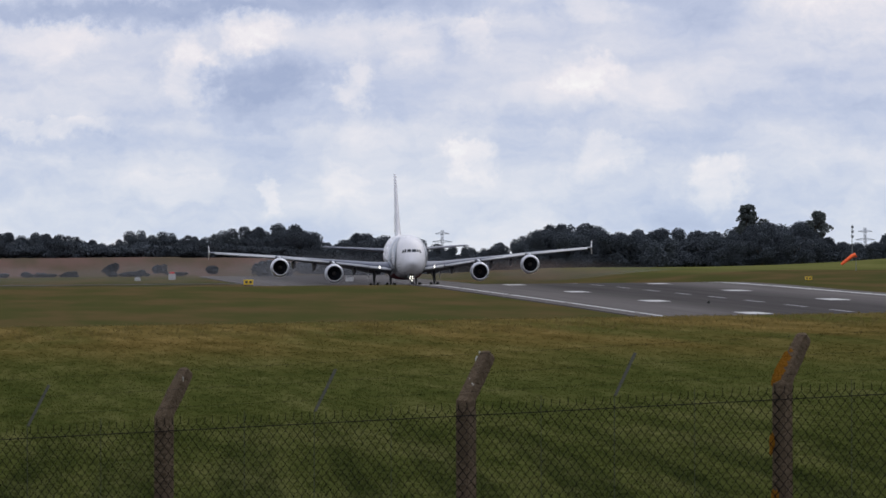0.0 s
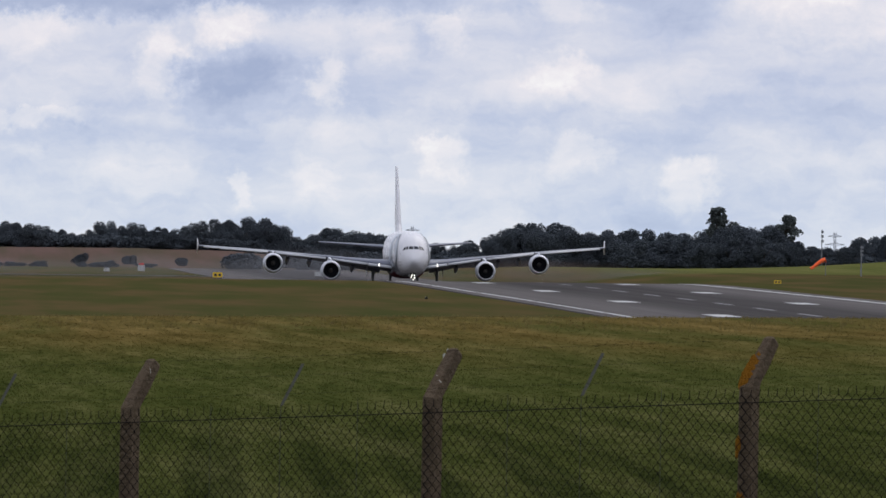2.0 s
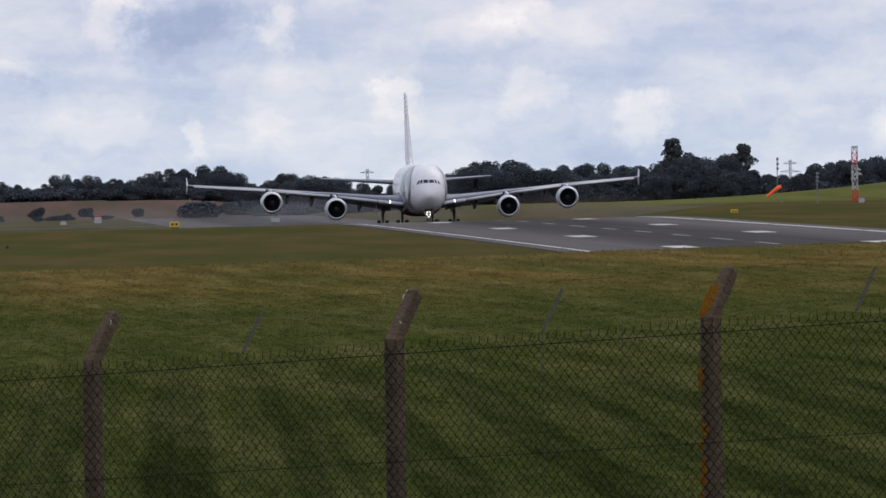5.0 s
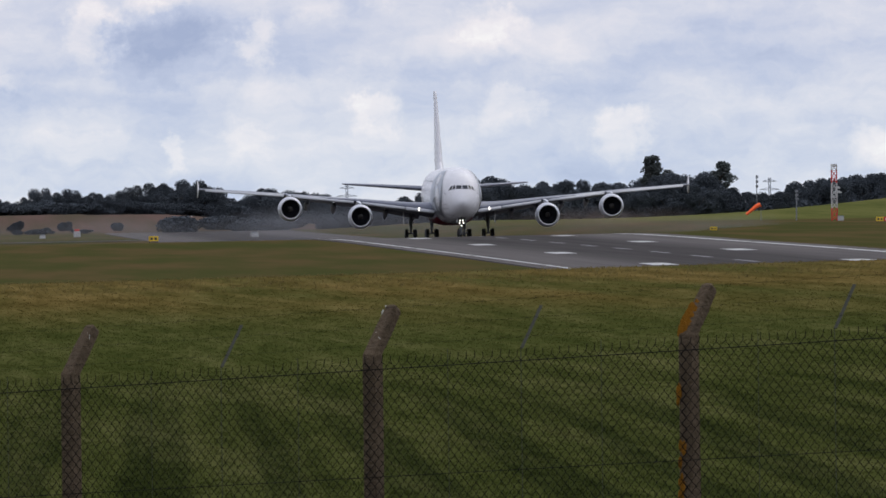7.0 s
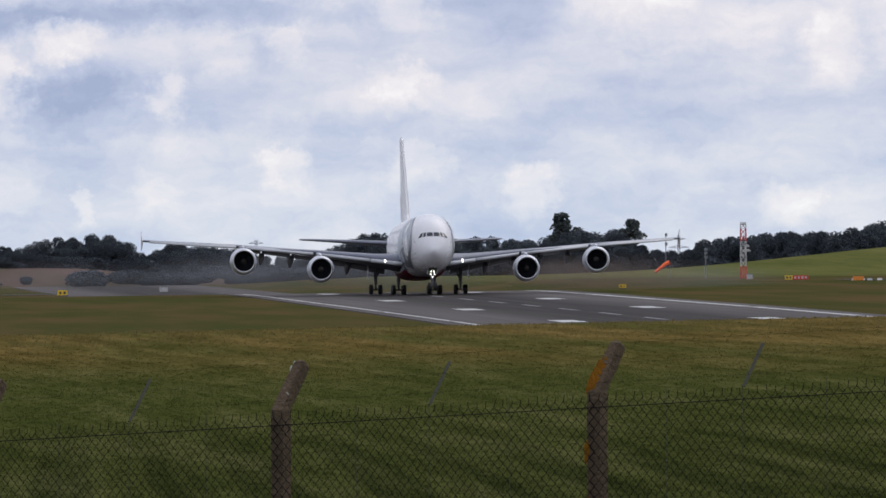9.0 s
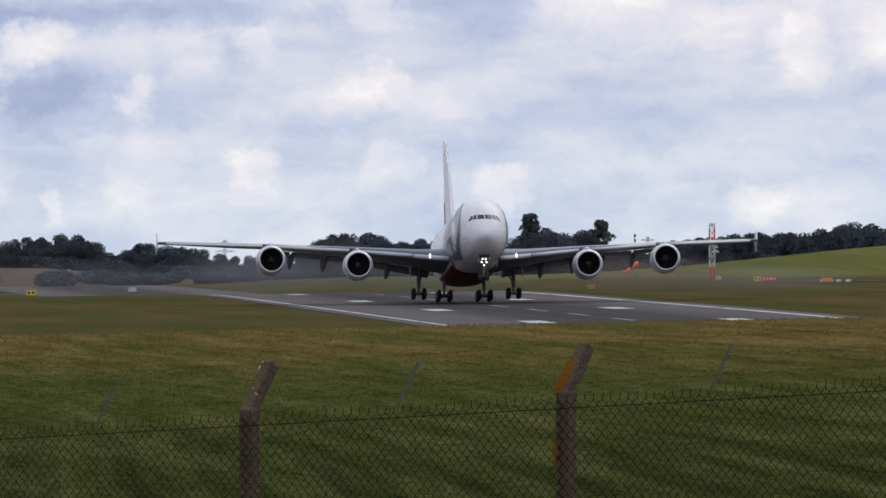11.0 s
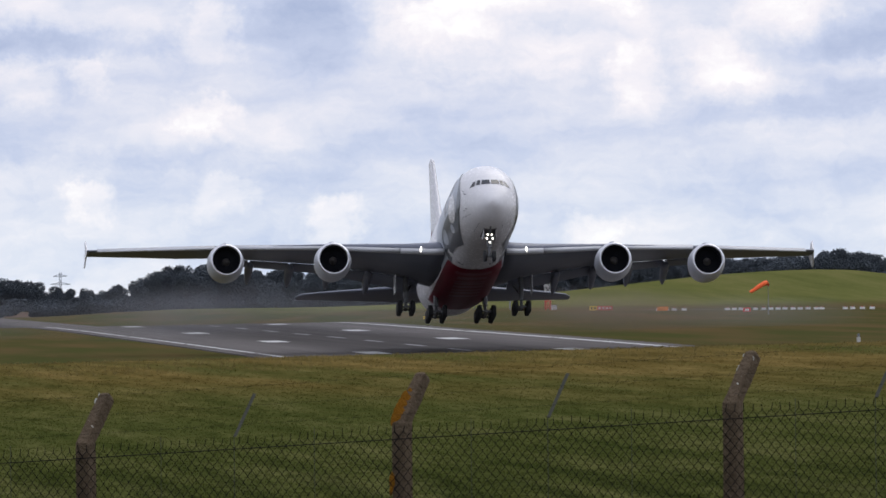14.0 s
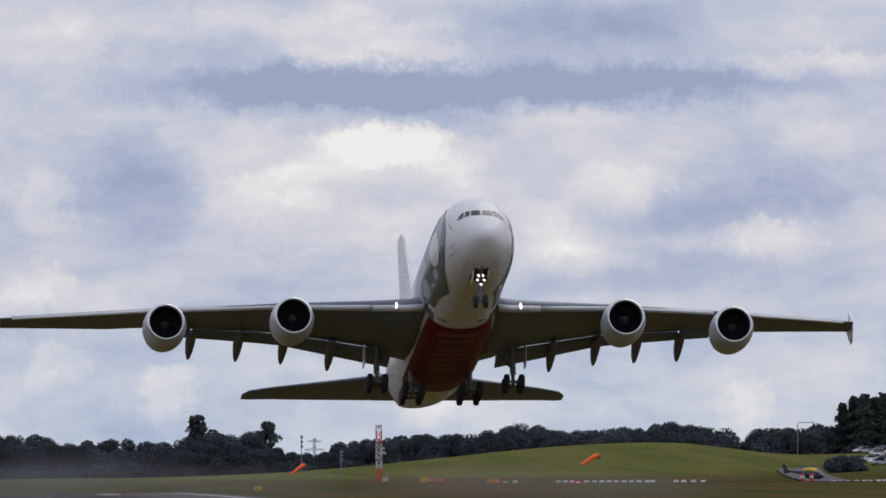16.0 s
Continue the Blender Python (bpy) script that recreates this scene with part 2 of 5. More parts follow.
GRASS = ground_material("airfield_turf")
BLADE = ground_material("airfield_blades", True)
RUNWAY = asphalt_material("runway_asphalt", (0.122, 0.111, 0.106), True)
TARMAC = asphalt_material("taxiway_asphalt", (0.055, 0.052, 0.050))
PAINT = material("runway_paint", (0.42, 0.42, 0.41), 0.8, spec=0.1, scale=0.6, vary=0.3)
WORNPAINT = material("rubbed_runway_paint", (0.20, 0.20, 0.205), 0.85, spec=0.1, scale=0.4, vary=0.6)
PALECON = asphalt_material("pale_concrete", (0.13, 0.12, 0.11))
ROADWAY = asphalt_material("worn_road_asphalt", (0.085, 0.083, 0.083))
CONCRETE = material("weathered_concrete", (0.096, 0.070, 0.045), 0.95, scale=4, vary=0.7, bump=0.8, spec=0.1)
LICHEN = material("orange_lichen", (0.20, 0.088, 0.012), 0.95, spec=0.0, scale=14, vary=0.4, bump=0.5)
PALE = material("pale_lichen", (0.45, 0.45, 0.40), 0.95, spec=0.0, scale=16, vary=0.3)
WIRE = material("dark_wire", (0.007, 0.007, 0.0065), 0.8, scale=20, vary=0.3, spec=0.08)
GALV = material("galvanised_steel", (0.20, 0.21, 0.22), 0.5, metal=0.5, scale=6, vary=0.2)
OLIVE = material("olive_painted_steel", (0.035, 0.040, 0.016), 0.7, scale=6, vary=0.2)
DULLGALV = material("dull_galvanised_steel", (0.070, 0.071, 0.058), 0.9, metal=0.0, spec=0.1, scale=6, vary=0.2)
# pylon steel paled towards the sky colour to stand for distance haze
HAZED_STEEL = material("hazed_pylon_steel", (0.42, 0.45, 0.48), 0.8, scale=1, vary=0.1, spec=0.1)
DARKSTEEL = material("dark_steel", (0.07, 0.075, 0.075), 0.6, metal=0.3, scale=6, vary=0.2)
WHITE = material("aircraft_white", (0.64, 0.632, 0.64), 0.26, scale=0.35, vary=0.08, spec=0.2)
COWL = material("nacelle_white", (0.45, 0.465, 0.50), 0.3, scale=0.5, vary=0.12, spec=0.35)
GREYWING = material("wing_grey", (0.128, 0.139, 0.175), 0.45, scale=0.5, vary=0.2, spec=0.35)
# wing paint again, with light from above on the leading edge mixed in
LIT_EDGE = material("top_lit_leading_edge", (0.44, 0.445, 0.46), 0.5, spec=0.3, scale=0.6, vary=0.06)
RED = material("livery_red", (0.135, 0.002, 0.013), 0.4, scale=0.4, vary=0.1, spec=0.12)
SLATE = material("livery_slate", (0.075, 0.085, 0.10), 0.35, scale=0.5, vary=0.3, coat=0.2)
PEARL = material("livery_pearl", (0.36, 0.39, 0.43), 0.35, spec=0.2, scale=0.6, vary=0.1)
# black paint, also laid flat for the shade in wheel bay and inlets
BLACKP = material("black_paint_and_shade", (0.02, 0.02, 0.022), 0.35, scale=0.4, vary=0.1)
# white lettering darkened for belly shade and blended with red between its strokes
DIM_LETTERS = material("livery_shaded_lettering", (0.19, 0.075, 0.085), 0.4, spec=0.12, scale=0.5, vary=0.2)
GOLD = material("livery_gold", (0.45, 0.28, 0.08), 0.35, scale=0.5, vary=0.1)
LIP = material("polished_lip", (0.58, 0.58, 0.60), 0.3, metal=0.85, scale=2, vary=0.05)
DUCT = material("inlet_duct", (0.009, 0.0095, 0.012), 0.7, scale=1.5, vary=0.2)
FAN = material("fan_titanium", (0.007, 0.0075, 0.010), 0.7, spec=0.15, scale=3, vary=0.3)
HOT = material("exhaust_metal", (0.16, 0.15, 0.14), 0.45, metal=0.8, scale=2, vary=0.2)
TYRE = material("tyre_rubber", (0.016, 0.016, 0.017), 0.85, scale=5, vary=0.3)
STRUT = material("gear_paint", (0.11, 0.112, 0.115), 0.5, scale=3, vary=0.2)
COCKPIT = material("cockpit_glass", (0.012, 0.014, 0.018), 0.08, scale=1, vary=0.1)
LAMP = material("landing_lamp", (1.0, 0.96, 0.86), 0.3, emit=2.2)
LAMP_SOFT = material("wing_lamp", (1.0, 0.96, 0.88), 0.3, emit=2.2)
SIGNAL = material("signal_red", (0.55, 0.03, 0.025), 0.6, scale=2, vary=0.15)
SOCK = material("windsock_orange", (0.85, 0.13, 0.03), 0.8, scale=3, vary=0.12)
YELLOW = material("sign_yellow", (0.75, 0.50, 0.03), 0.6, scale=2, vary=0.12)
ORANGE = material("sign_orange", (0.7, 0.22, 0.03), 0.6, scale=2, vary=0.12)
OFFWHITE = material("weathered_white", (0.48, 0.48, 0.46), 0.6, scale=2, vary=0.15, random_ob=True)
BARK = material("bark", (0.07, 0.055, 0.04), 0.95, scale=3, vary=0.4, bump=0.5)
# distance haze is mixed into the leaf and needle colours as blue-grey
HAZED_LEAF = material("broadleaf", (0.074, 0.085, 0.096), 0.8, scale=0.3, vary=0.12, island=True, random_ob=True, spec=0.0)
HAZED_POPLAR = material("hazed_poplar_leaf", (0.078, 0.090, 0.086), 0.8, scale=0.3, vary=0.16, island=True, random_ob=True, spec=0.0)
HAZED_NEEDLE = material("hazed_conifer_needles", (0.050, 0.062, 0.056), 0.85, scale=0.3, vary=0.3, island=True, random_ob=True, spec=0.0)
STALK = material("seed_stalks", (0.17, 0.135, 0.052), 0.9, scale=0.05, vary=0.3, island=True, spec=0.0)


# ---- building blocks
def part(name, bm, mat, parent=None, label="", smooth=False):
    """Links a bmesh as one mesh object under a thing or a part."""
    me = bpy.data.meshes.new(name)
    if smooth:
        for fc in bm.faces:
            fc.smooth = True
    bm.to_mesh(me)
    bm.free()
    for mt in (mat if isinstance(mat, (list, tuple)) else [mat]):
        me.materials.append(mt)
    ob = new(name, me)
    if parent:
        ob.parent = parent
    if label:
        ob["label"] = label
    return ob


def raw(name, verts, faces, mat, parent=None, label="", smooth=False):
    me = bpy.data.meshes.new(name)
    me.from_pydata(verts, [], faces)
    if smooth:
        me.polygons.foreach_set("use_smooth", [True] * len(me.polygons))
    me.materials.append(mat)
    ob = new(name, me)
    if parent:
        ob.parent = parent
    if label:
        ob["label"] = label
    return ob


def box(bm, x, y, z, sx, sy, sz, m=None, bevel=0.0, mat=0):
    """A box on centre x, y, z with full sizes."""
    r = bmesh.ops.create_cube(bm, size=1, matrix=(m or Matrix()) @ Matrix.Translation((x, y, z)) @ Matrix.Diagonal((sx, sy, sz, 1)))
    fs = {fc for v in r["verts"] for fc in v.link_faces}
    for fc in fs:
        fc.material_index = mat
    if bevel:
        es = {e for v in r["verts"] for e in v.link_edges}
        bmesh.ops.bevel(bm, geom=list(es), offset=bevel, segments=2, affect="EDGES")


def tube(bm, a, b, r0, r1=None, seg=8, cap=True, mat=0):
    """A round bar from a to b."""
    a, b = Vector(a), Vector(b)
    d = b - a
    m = Matrix.Translation((a + b) / 2) @ d.to_track_quat("Z", "Y").to_matrix().to_4x4()
    r = bmesh.ops.create_cone(bm, cap_ends=cap, segments=seg, radius1=r0, radius2=r0 if r1 is None else r1, depth=d.length, matrix=m)
    for fc in {fc for v in r["verts"] for fc in v.link_faces}:
        fc.material_index = mat


def rings(bm, loops, close_ends=True, mat=0):
    """Skins closed loops of points, one after another."""
    vs = [[bm.verts.new(p) for p in lp] for lp in loops]
    n = len(vs[0])
    for a, b in zip(vs, vs[1:]):
        for i in range(n):
            bm.faces.new((a[i], a[(i + 1) % n], b[(i + 1) % n], b[i])).material_index = mat
    if close_ends:
        bm.faces.new(vs[0][::-1]).material_index = mat
        bm.faces.new(vs[-1]).material_index = mat
    bmesh.ops.recalc_face_normals(bm, faces=bm.faces)


def thing(name, m, label, category, group=""):
    ob = new(name)
    ob.matrix_world = m
    return tagged(ob, label, category, group)


def steps(x, table):
    """Smooth curve through a few (x, value) pairs."""
    xs, ys = [a for a, _ in table], [b for _, b in table]
    if x <= xs[0]:
        return ys[0]
    if x >= xs[-1]:
        return ys[-1]
    i = next(k for k in range(len(xs) - 1) if xs[k + 1] >= x)
    h = xs[i + 1] - xs[i]
    slope = [(ys[min(k + 1, len(ys) - 1)] - ys[max(k - 1, 0)]) / (xs[min(k + 1, len(xs) - 1)] - xs[max(k - 1, 0)]) for k in (i, i + 1)]
    t = (x - xs[i]) / h
    return (ys[i] * (1 + 2 * t) * (1 - t) ** 2 + ys[i + 1] * t * t * (3 - 2 * t) + h * slope[0] * t * (1 - t) ** 2 - h * slope[1] * t * t * (1 - t))


def ease(v, a, b):
    t = min(1, max(0, (v - a) / (b - a)))
    return t * t * (3 - 2 * t)


# ---- lie of the land, in heights against the lens
def runway_level(y):
    return steps(y, ((600, -8.3), (900, -7.45), (1050, -6.85), (1220, -6.2), (1370, -5.7), (1480, -5.35), (1550, -5.28), (1625, -5.66),
                     (1700, -6.4), (1800, -7.4), (1930, -8.2), (2090, -8.3), (2300, -8.0), (2700, -7.3), (3000, -6.5)))


def ground_level(x, y):
    bank = steps(y, ((-60, -1.2), (0, -1.75), (40, -2.1), (76, -3.05), (105, -4.6), (150, -5.9), (200, -6.5)))
    crest = -7.3 + 0.0155 * min(max(x, -20), 122) - 0.012 * max(0, min(x, 300) - 122)
    field = bank + (crest + 6.5) * ease(y, 220, 900)
    dx = x - RUN_X
    strip = runway_level(y) + 0.007 * max(-130, min(dx, 60)) - 0.30 * (1 - ease(abs(dx), 23.0, 25.5))
    east = steps(y, ((900, -6.5), (1100, -6.3), (1300, -5.6), (1640, -4.9), (1900, -4.6), (2000, -4.4), (2300, -4.6), (2700, -5.0)))
    strip += (east - strip) * ease(x, 126, 178)
    z = field + (strip - field) * ease(y, 930, 1000)
    # grass hill and the bank of the car park
    z += 8.2 * math.exp(-0.5 * ((x - 306) / (46 if x < 306 else 19)) ** 2 - 0.5 * ((y - 2420) / 150) ** 2)
    z += 4.6 * math.exp(-0.5 * ((x - 338) / 17) ** 2 - 0.5 * ((y - 2190) / 60) ** 2)
    z -= 1.0 * math.exp(-0.5 * ((x - 283) / 30) ** 2 - 0.5 * ((y - 1990) / 70) ** 2)
    # heath behind the airfield, then a valley
    z += 4.6 * ease(y, 2730, 2960) * (1 - ease(x, 90, 150)) - 20 * ease(y, 3250, 4300)
    return z + EYE


def make_ground():
    xs = np.concatenate([np.linspace(-3500, -300, 9), np.linspace(-220, -40, 7), np.arange(-30, 72, 6), (73.1, 75.6, 86, 98.6, 111, 121.6, 124.1),
                         np.arange(128, 390, 5.5), np.linspace(410, 700, 7), np.linspace(1000, 3500, 6)])
    ys = np.concatenate([np.linspace(-2500, -100, 7), np.arange(-60, 240, 8), np.arange(250, 900, 14), np.arange(905, 1020, 5), np.arange(1030, 3000, 12),
                         np.arange(3030, 4950, 60)])
    verts = [(x, y, ground_level(x, y)) for y in ys for x in xs]
    n = len(xs)
    faces = [(j * n + i, j * n + i + 1, (j + 1) * n + i + 1, (j + 1) * n + i) for j in range(len(ys) - 1) for i in range(n - 1)]
    tagged(raw("ground", verts, faces, GRASS, smooth=True), "mown airfield grass rising to a low crest and a far hill", "grass", kind="structure")


def strip_mesh(name, x0, x1, y0, y1, level, mat, lift, step=8.0, parent=None, skirt=0.0, label=""):
    """A band of paving or paint laid on the ground along y."""
    k = max(2, int((y1 - y0) / step) + 1)
    ys = np.linspace(y0, y1, k)
    verts, faces = [], []
    for y in ys:
        for x in (x0, x1):
            verts.append((x, y, level(x, y) + lift))
    faces = [(2 * j, 2 * j + 1, 2 * j + 3, 2 * j + 2) for j in range(k - 1)]
    if skirt:
        o = len(verts)
        verts += [(x, y, z - skirt) for x, y, z in verts]
        for j in range(k - 1):
            faces += [(2 * j, 2 * j + 2, o + 2 * j + 2, o + 2 * j), (2 * j + 3, 2 * j + 1, o + 2 * j + 1, o + 2 * j + 3)]
        faces += [(0, o, o + 1, 1), (2 * k - 2, 2 * k - 1, o + 2 * k - 1, o + 2 * k - 2)]
    return raw(name, verts, faces, mat, parent, label)


def paved(x, y):
    return runway_level(y) + 0.007 * (x - RUN_X) + EYE


def make_runway():
    run = strip_mesh("runway", RUN_X - 24.5, RUN_X + 26.0, 960, 2950, paved, RUNWAY, 0.0, skirt=0.6)
    tagged(run, "grey asphalt runway with tyre marks and white paint", "runway", kind="structure")
    for side in (-1, 1):
        y = 970
        while y < 1600:
            strip_mesh("edge_stripe", RUN_X + side * 22.1 - (0.3 if side < 0 else 0.55), RUN_X + side * 22.1 + (0.3 if side < 0 else 0.55), y, y + 116, paved, PAINT, 0.02, parent=run)
            y += 120
        for y in (1074, 1220, 1366, 1512, 1658):
            strip_mesh("touchdown_bar", RUN_X + side * 10.8 - 1.35, RUN_X + side * 10.8 + 1.35, y - 11, y + 11, paved, PAINT, 0.02, step=4, parent=run)
    for k in range(11):
        y = 1033 + 57 * k
        strip_mesh("centre_dash", RUN_X - 0.34, RUN_X + 0.34, y - 13, y + 13, paved, WORNPAINT, 0.02, parent=run)
    tax = strip_mesh("taxiway", 176, 330, 1872, 1900, lambda x, y: ground_level(x, y), TARMAC, 0.1)
    tax.data.clear_geometry()
    xs = np.linspace(205, 360, 60)
    tax.data.from_pydata([(x, y, ground_level(x, y) + 0.12) for x in xs for y in (1868, 1885, 1902)], [],
                         [(3 * i + k, 3 * i + 3 + k, 3 * i + 4 + k, 3 * i + 1 + k) for i in range(59) for k in (0, 1)])
    tagged(tax, "asphalt taxiway below the grass hill", "taxiway", kind="structure")
    xs = np.linspace(-160, 74, 50)
    west = raw("taxiway_west", [(x, y, ground_level(x, y) + 0.12) for x in xs for y in (2350, 2362, 2374)],
               [(3 * i + k, 3 * i + 3 + k, 3 * i + 4 + k, 3 * i + 1 + k) for i in range(49) for k in (0, 1)], TARMAC)
    tagged(west, "asphalt taxiway leading to the runway", "taxiway", kind="structure")
    xs = np.linspace(268, 400, 24)
    apron = raw("helipad_apron", [(x, y, ground_level(x, y) + 0.14) for x in xs for y in (1962, 1972, 1983)],
                [(3 * i + k, 3 * i + 3 + k, 3 * i + 4 + k, 3 * i + 1 + k) for i in range(23) for k in (0, 1)], PALECON)
    tagged(apron, "pale concrete apron under the helicopter", "apron", kind="structure")


def bearing(mark):
    return math.tan(radians(3.2207) + (mark - 784) / FOCAL)


def make_service_road():
    pts = [Vector((y * bearing(mark), y)) for mark, y in ((2350, 1984), (2340, 2015), (2322, 2050), (2304, 2090), (2290, 2140))]
    verts, faces = [], []
    for k, q in enumerate(pts):
        for dx in (-4.5, 0, 4.5):
            verts.append((q.x + dx, q.y, ground_level(q.x + dx, q.y) + 0.25))
    for k in range(len(pts) - 1):
        faces += [(3 * k + e, 3 * k + e + 1, 3 * k + e + 4, 3 * k + e + 3) for e in (0, 1)]
    tagged(raw("service_road", verts, faces, ROADWAY), "asphalt service road climbing past the apron", "road", kind="structure")


make_ground()
make_runway()
make_service_road()


# ---- perimeter fence on the bank
FENCE0, FENCE_STEP = Vector((1.898, 73.7)), Vector((2.097, -1.771))


def fence_at(k):
    p = FENCE0 + FENCE_STEP * k
    return p.x, p.y, EYE - 0.878 + 0.137 * k


def make_fence():
    base = fence_at(0)
    m = Matrix.Translation((base[0], base[1], base[2] - 2.35))
    fence = thing("chain_link_fence", m, "chain-link fence on cranked concrete posts with barbed wire", "fence")
    turn = math.atan2(FENCE_STEP.y, FENCE_STEP.x)
    rot = Matrix.Rotation(turn, 4, "Z")
    lean = Vector((0.646, 0.765, 0)) * 0.266
    inv = m.inverted()
    rng = random.Random(5)
    first, last = -3, 6
    for k in range(first, last + 1):
        x, y, top = fence_at(k)
        p = Vector((x, y, top))
        bm = bmesh.new()
        elbow = p - lean - Vector((0, 0, 0.33))
        foot = Vector((elbow.x, elbow.y, top - 2.6))
        prof = []
        h = 0.057
        arm = h * 0.87
        w = lambda c, s, dz=0.0: [c + rot @ Vector((a * h * s, b * h * s, 0)) + Vector((0, 0, dz * (a * lean.normalized().x + b))) for a, b in ((-1, -0.8), (-0.8, -1), (0.8, -1), (1, -0.8), (1, 0.8), (0.8, 1), (-0.8, 1), (-1, 0.8))]
        cuts = [foot, foot.lerp(elbow, 0.25), foot.lerp(elbow, 0.5), foot.lerp(elbow, 0.75), foot.lerp(elbow, 0.94), elbow, elbow.lerp(p, 0.15), elbow.lerp(p, 0.5), elbow.lerp(p, 0.95), p]
        for i, c in enumerate(cuts):
            s = (1.0 - 0.01 * i - 0.06 * max(0, i - 6)) * (0.87 if i > 5 else 1.0) * rng.uniform(0.97, 1.03)
            bent = min(1.0, max(0, i - 5) / 2)      # the arm is cut square to its own axis
            ax = lean.normalized()
            prof.append([inv @ (q - Vector((0, 0, (q - c).dot(ax) * 0.71 * bent)) + Vector((rng.uniform(-1, 1), rng.uniform(-1, 1), 0)) * 0.003) for q in w(c, s * (0.8 if i == len(cuts) - 1 else 1.0))])
        rings(bm, prof)
        post = part("concrete_post", bm, CONCRETE, fence)
        # crusts of lichen on the weather side of the arm
        bm = bmesh.new()
        n_spots = 70 if k == 2 else 16
        for j in range(n_spots):
            t = rng.uniform(0.02, 0.62) if k == 2 else rng.uniform(0.3, 1.0)
            c = elbow.lerp(p, t) + rot @ Vector((rng.uniform(-0.95, 0.1 if k == 2 else 0.7) * arm, -arm * (1.0 - 0.2 * t), 0))
            if rng.random() < 0.25:
                c = elbow.lerp(p, t) + rot @ Vector((rng.uniform(-0.95, -0.5) * arm, -arm * (1.02 - 0.2 * t), 0))
            bmesh.ops.create_icosphere(bm, subdivisions=1, radius=rng.uniform(0.010, 0.026) * (1.4 if k == 2 else 0.7), matrix=inv @ Matrix.Translation(c) @ rot @ Matrix.Diagonal((1, 0.3, 1.7, 1)))
        if k == 2:
            for j in range(16):
                t = rng.choice((0.35, 0.42, 0.52, 0.58, 0.64, 0.8)) + rng.uniform(-0.03, 0.03)
                c = foot.lerp(elbow, t) + rot @ Vector((rng.uniform(-1.0, 0.1) * h, -h * 1.0, 0))
                bmesh.ops.create_icosphere(bm, subdivisions=1, radius=rng.uniform(0.012, 0.028), matrix=inv @ Matrix.Translation(c) @ rot @ Matrix.Diagonal((1, 0.3, 2.4, 1)))
        crust = part("lichen", bm, LICHEN if k == 2 else PALE, post, "orange lichen crust" if k == 2 else "pale lichen crust")
        crust["kind"] = "stuff"
    # mesh between the posts: interlocked zigzag wires
    pitch, r = 0.037, 0.0026
    for k in range(first, last):
        a, b = Vector(fence_at(k)), Vector(fence_at(k + 1))
        a, b = a - lean - Vector((0, 0, 0.33)), b - lean - Vector((0, 0, 0.33))
        d = b - a
        along = Vector((d.x, d.y, 0)).normalized()
        side = Vector((-along.y, along.x, 0))
        a, b = a - side * 0.066, b - side * 0.066
        n = int(d.length / pitch)
        verts, faces = [], []
        for i in range(n + 1):
            o = a + d * (i / n) + Vector((0, 0, -0.055))
            sag = 0.012 * math.sin(math.pi * i / n) + 0.003 * math.sin(i * 0.9 + k)
            pts = []
            for j in range(51):
                off = pitch * 0.53 * (1 if (i + j) % 2 else -1)
                pts.append(o + along * off + Vector((0, 0, -0.040 * j - sag)) + side * (0.003 if (i + j) % 2 else -0.003))
            if i % 2:
                pts.insert(0, pts[0] + along * rng.uniform(-0.008, 0.012) + Vector((0, 0, rng.uniform(0.035, 0.05))))
            for q in pts:
                q = inv @ q
                verts += [q + along * r * 1.2, q + side * r, q - along * r * 1.2]
            s0 = len(verts) - 3 * len(pts)
            for j in range(len(pts) - 1):
                c = s0 + 3 * j
                faces += [(c + e, c + (e + 1) % 3, c + 3 + (e + 1) % 3, c + 3 + e) for e in range(3)]
        ob = raw("wire_mesh", verts, faces, WIRE, fence)
        ob["kind"] = "stuff"
        for dz, rr in ((-0.11, 0.0035), (-0.87, 0.0028), (-1.8, 0.0028)):
            pa, pb = a + Vector((0, 0, dz)) - side * 0.01, b + Vector((0, 0, dz)) - side * 0.01
            bm = bmesh.new()
            tube(bm, inv @ pa, inv @ pb, rr, seg=5)
            part("line_wire", bm, WIRE, fence)
        for t in (0.12, 0.52, 0.94):
            bm = bmesh.new()
            pa, pb = a + (lean + Vector((0, 0, 0.33))) * t, b + (lean + Vector((0, 0, 0.33))) * t
            off = Vector((0, 0, 0.02))
            tube(bm, inv @ (pa + off), inv @ (pb + off), 0.0007, seg=4)
            for j in range(18):
                c = pa.lerp(pb, (j + 0.5) / 18) + off
                tube(bm, inv @ (c + along * 0.01 + Vector((0, 0, 0.013))), inv @ (c - along * 0.01 - Vector((0, 0, 0.013))), 0.0009, seg=3)
            part("barbed_wire", bm, WIRE, fence)


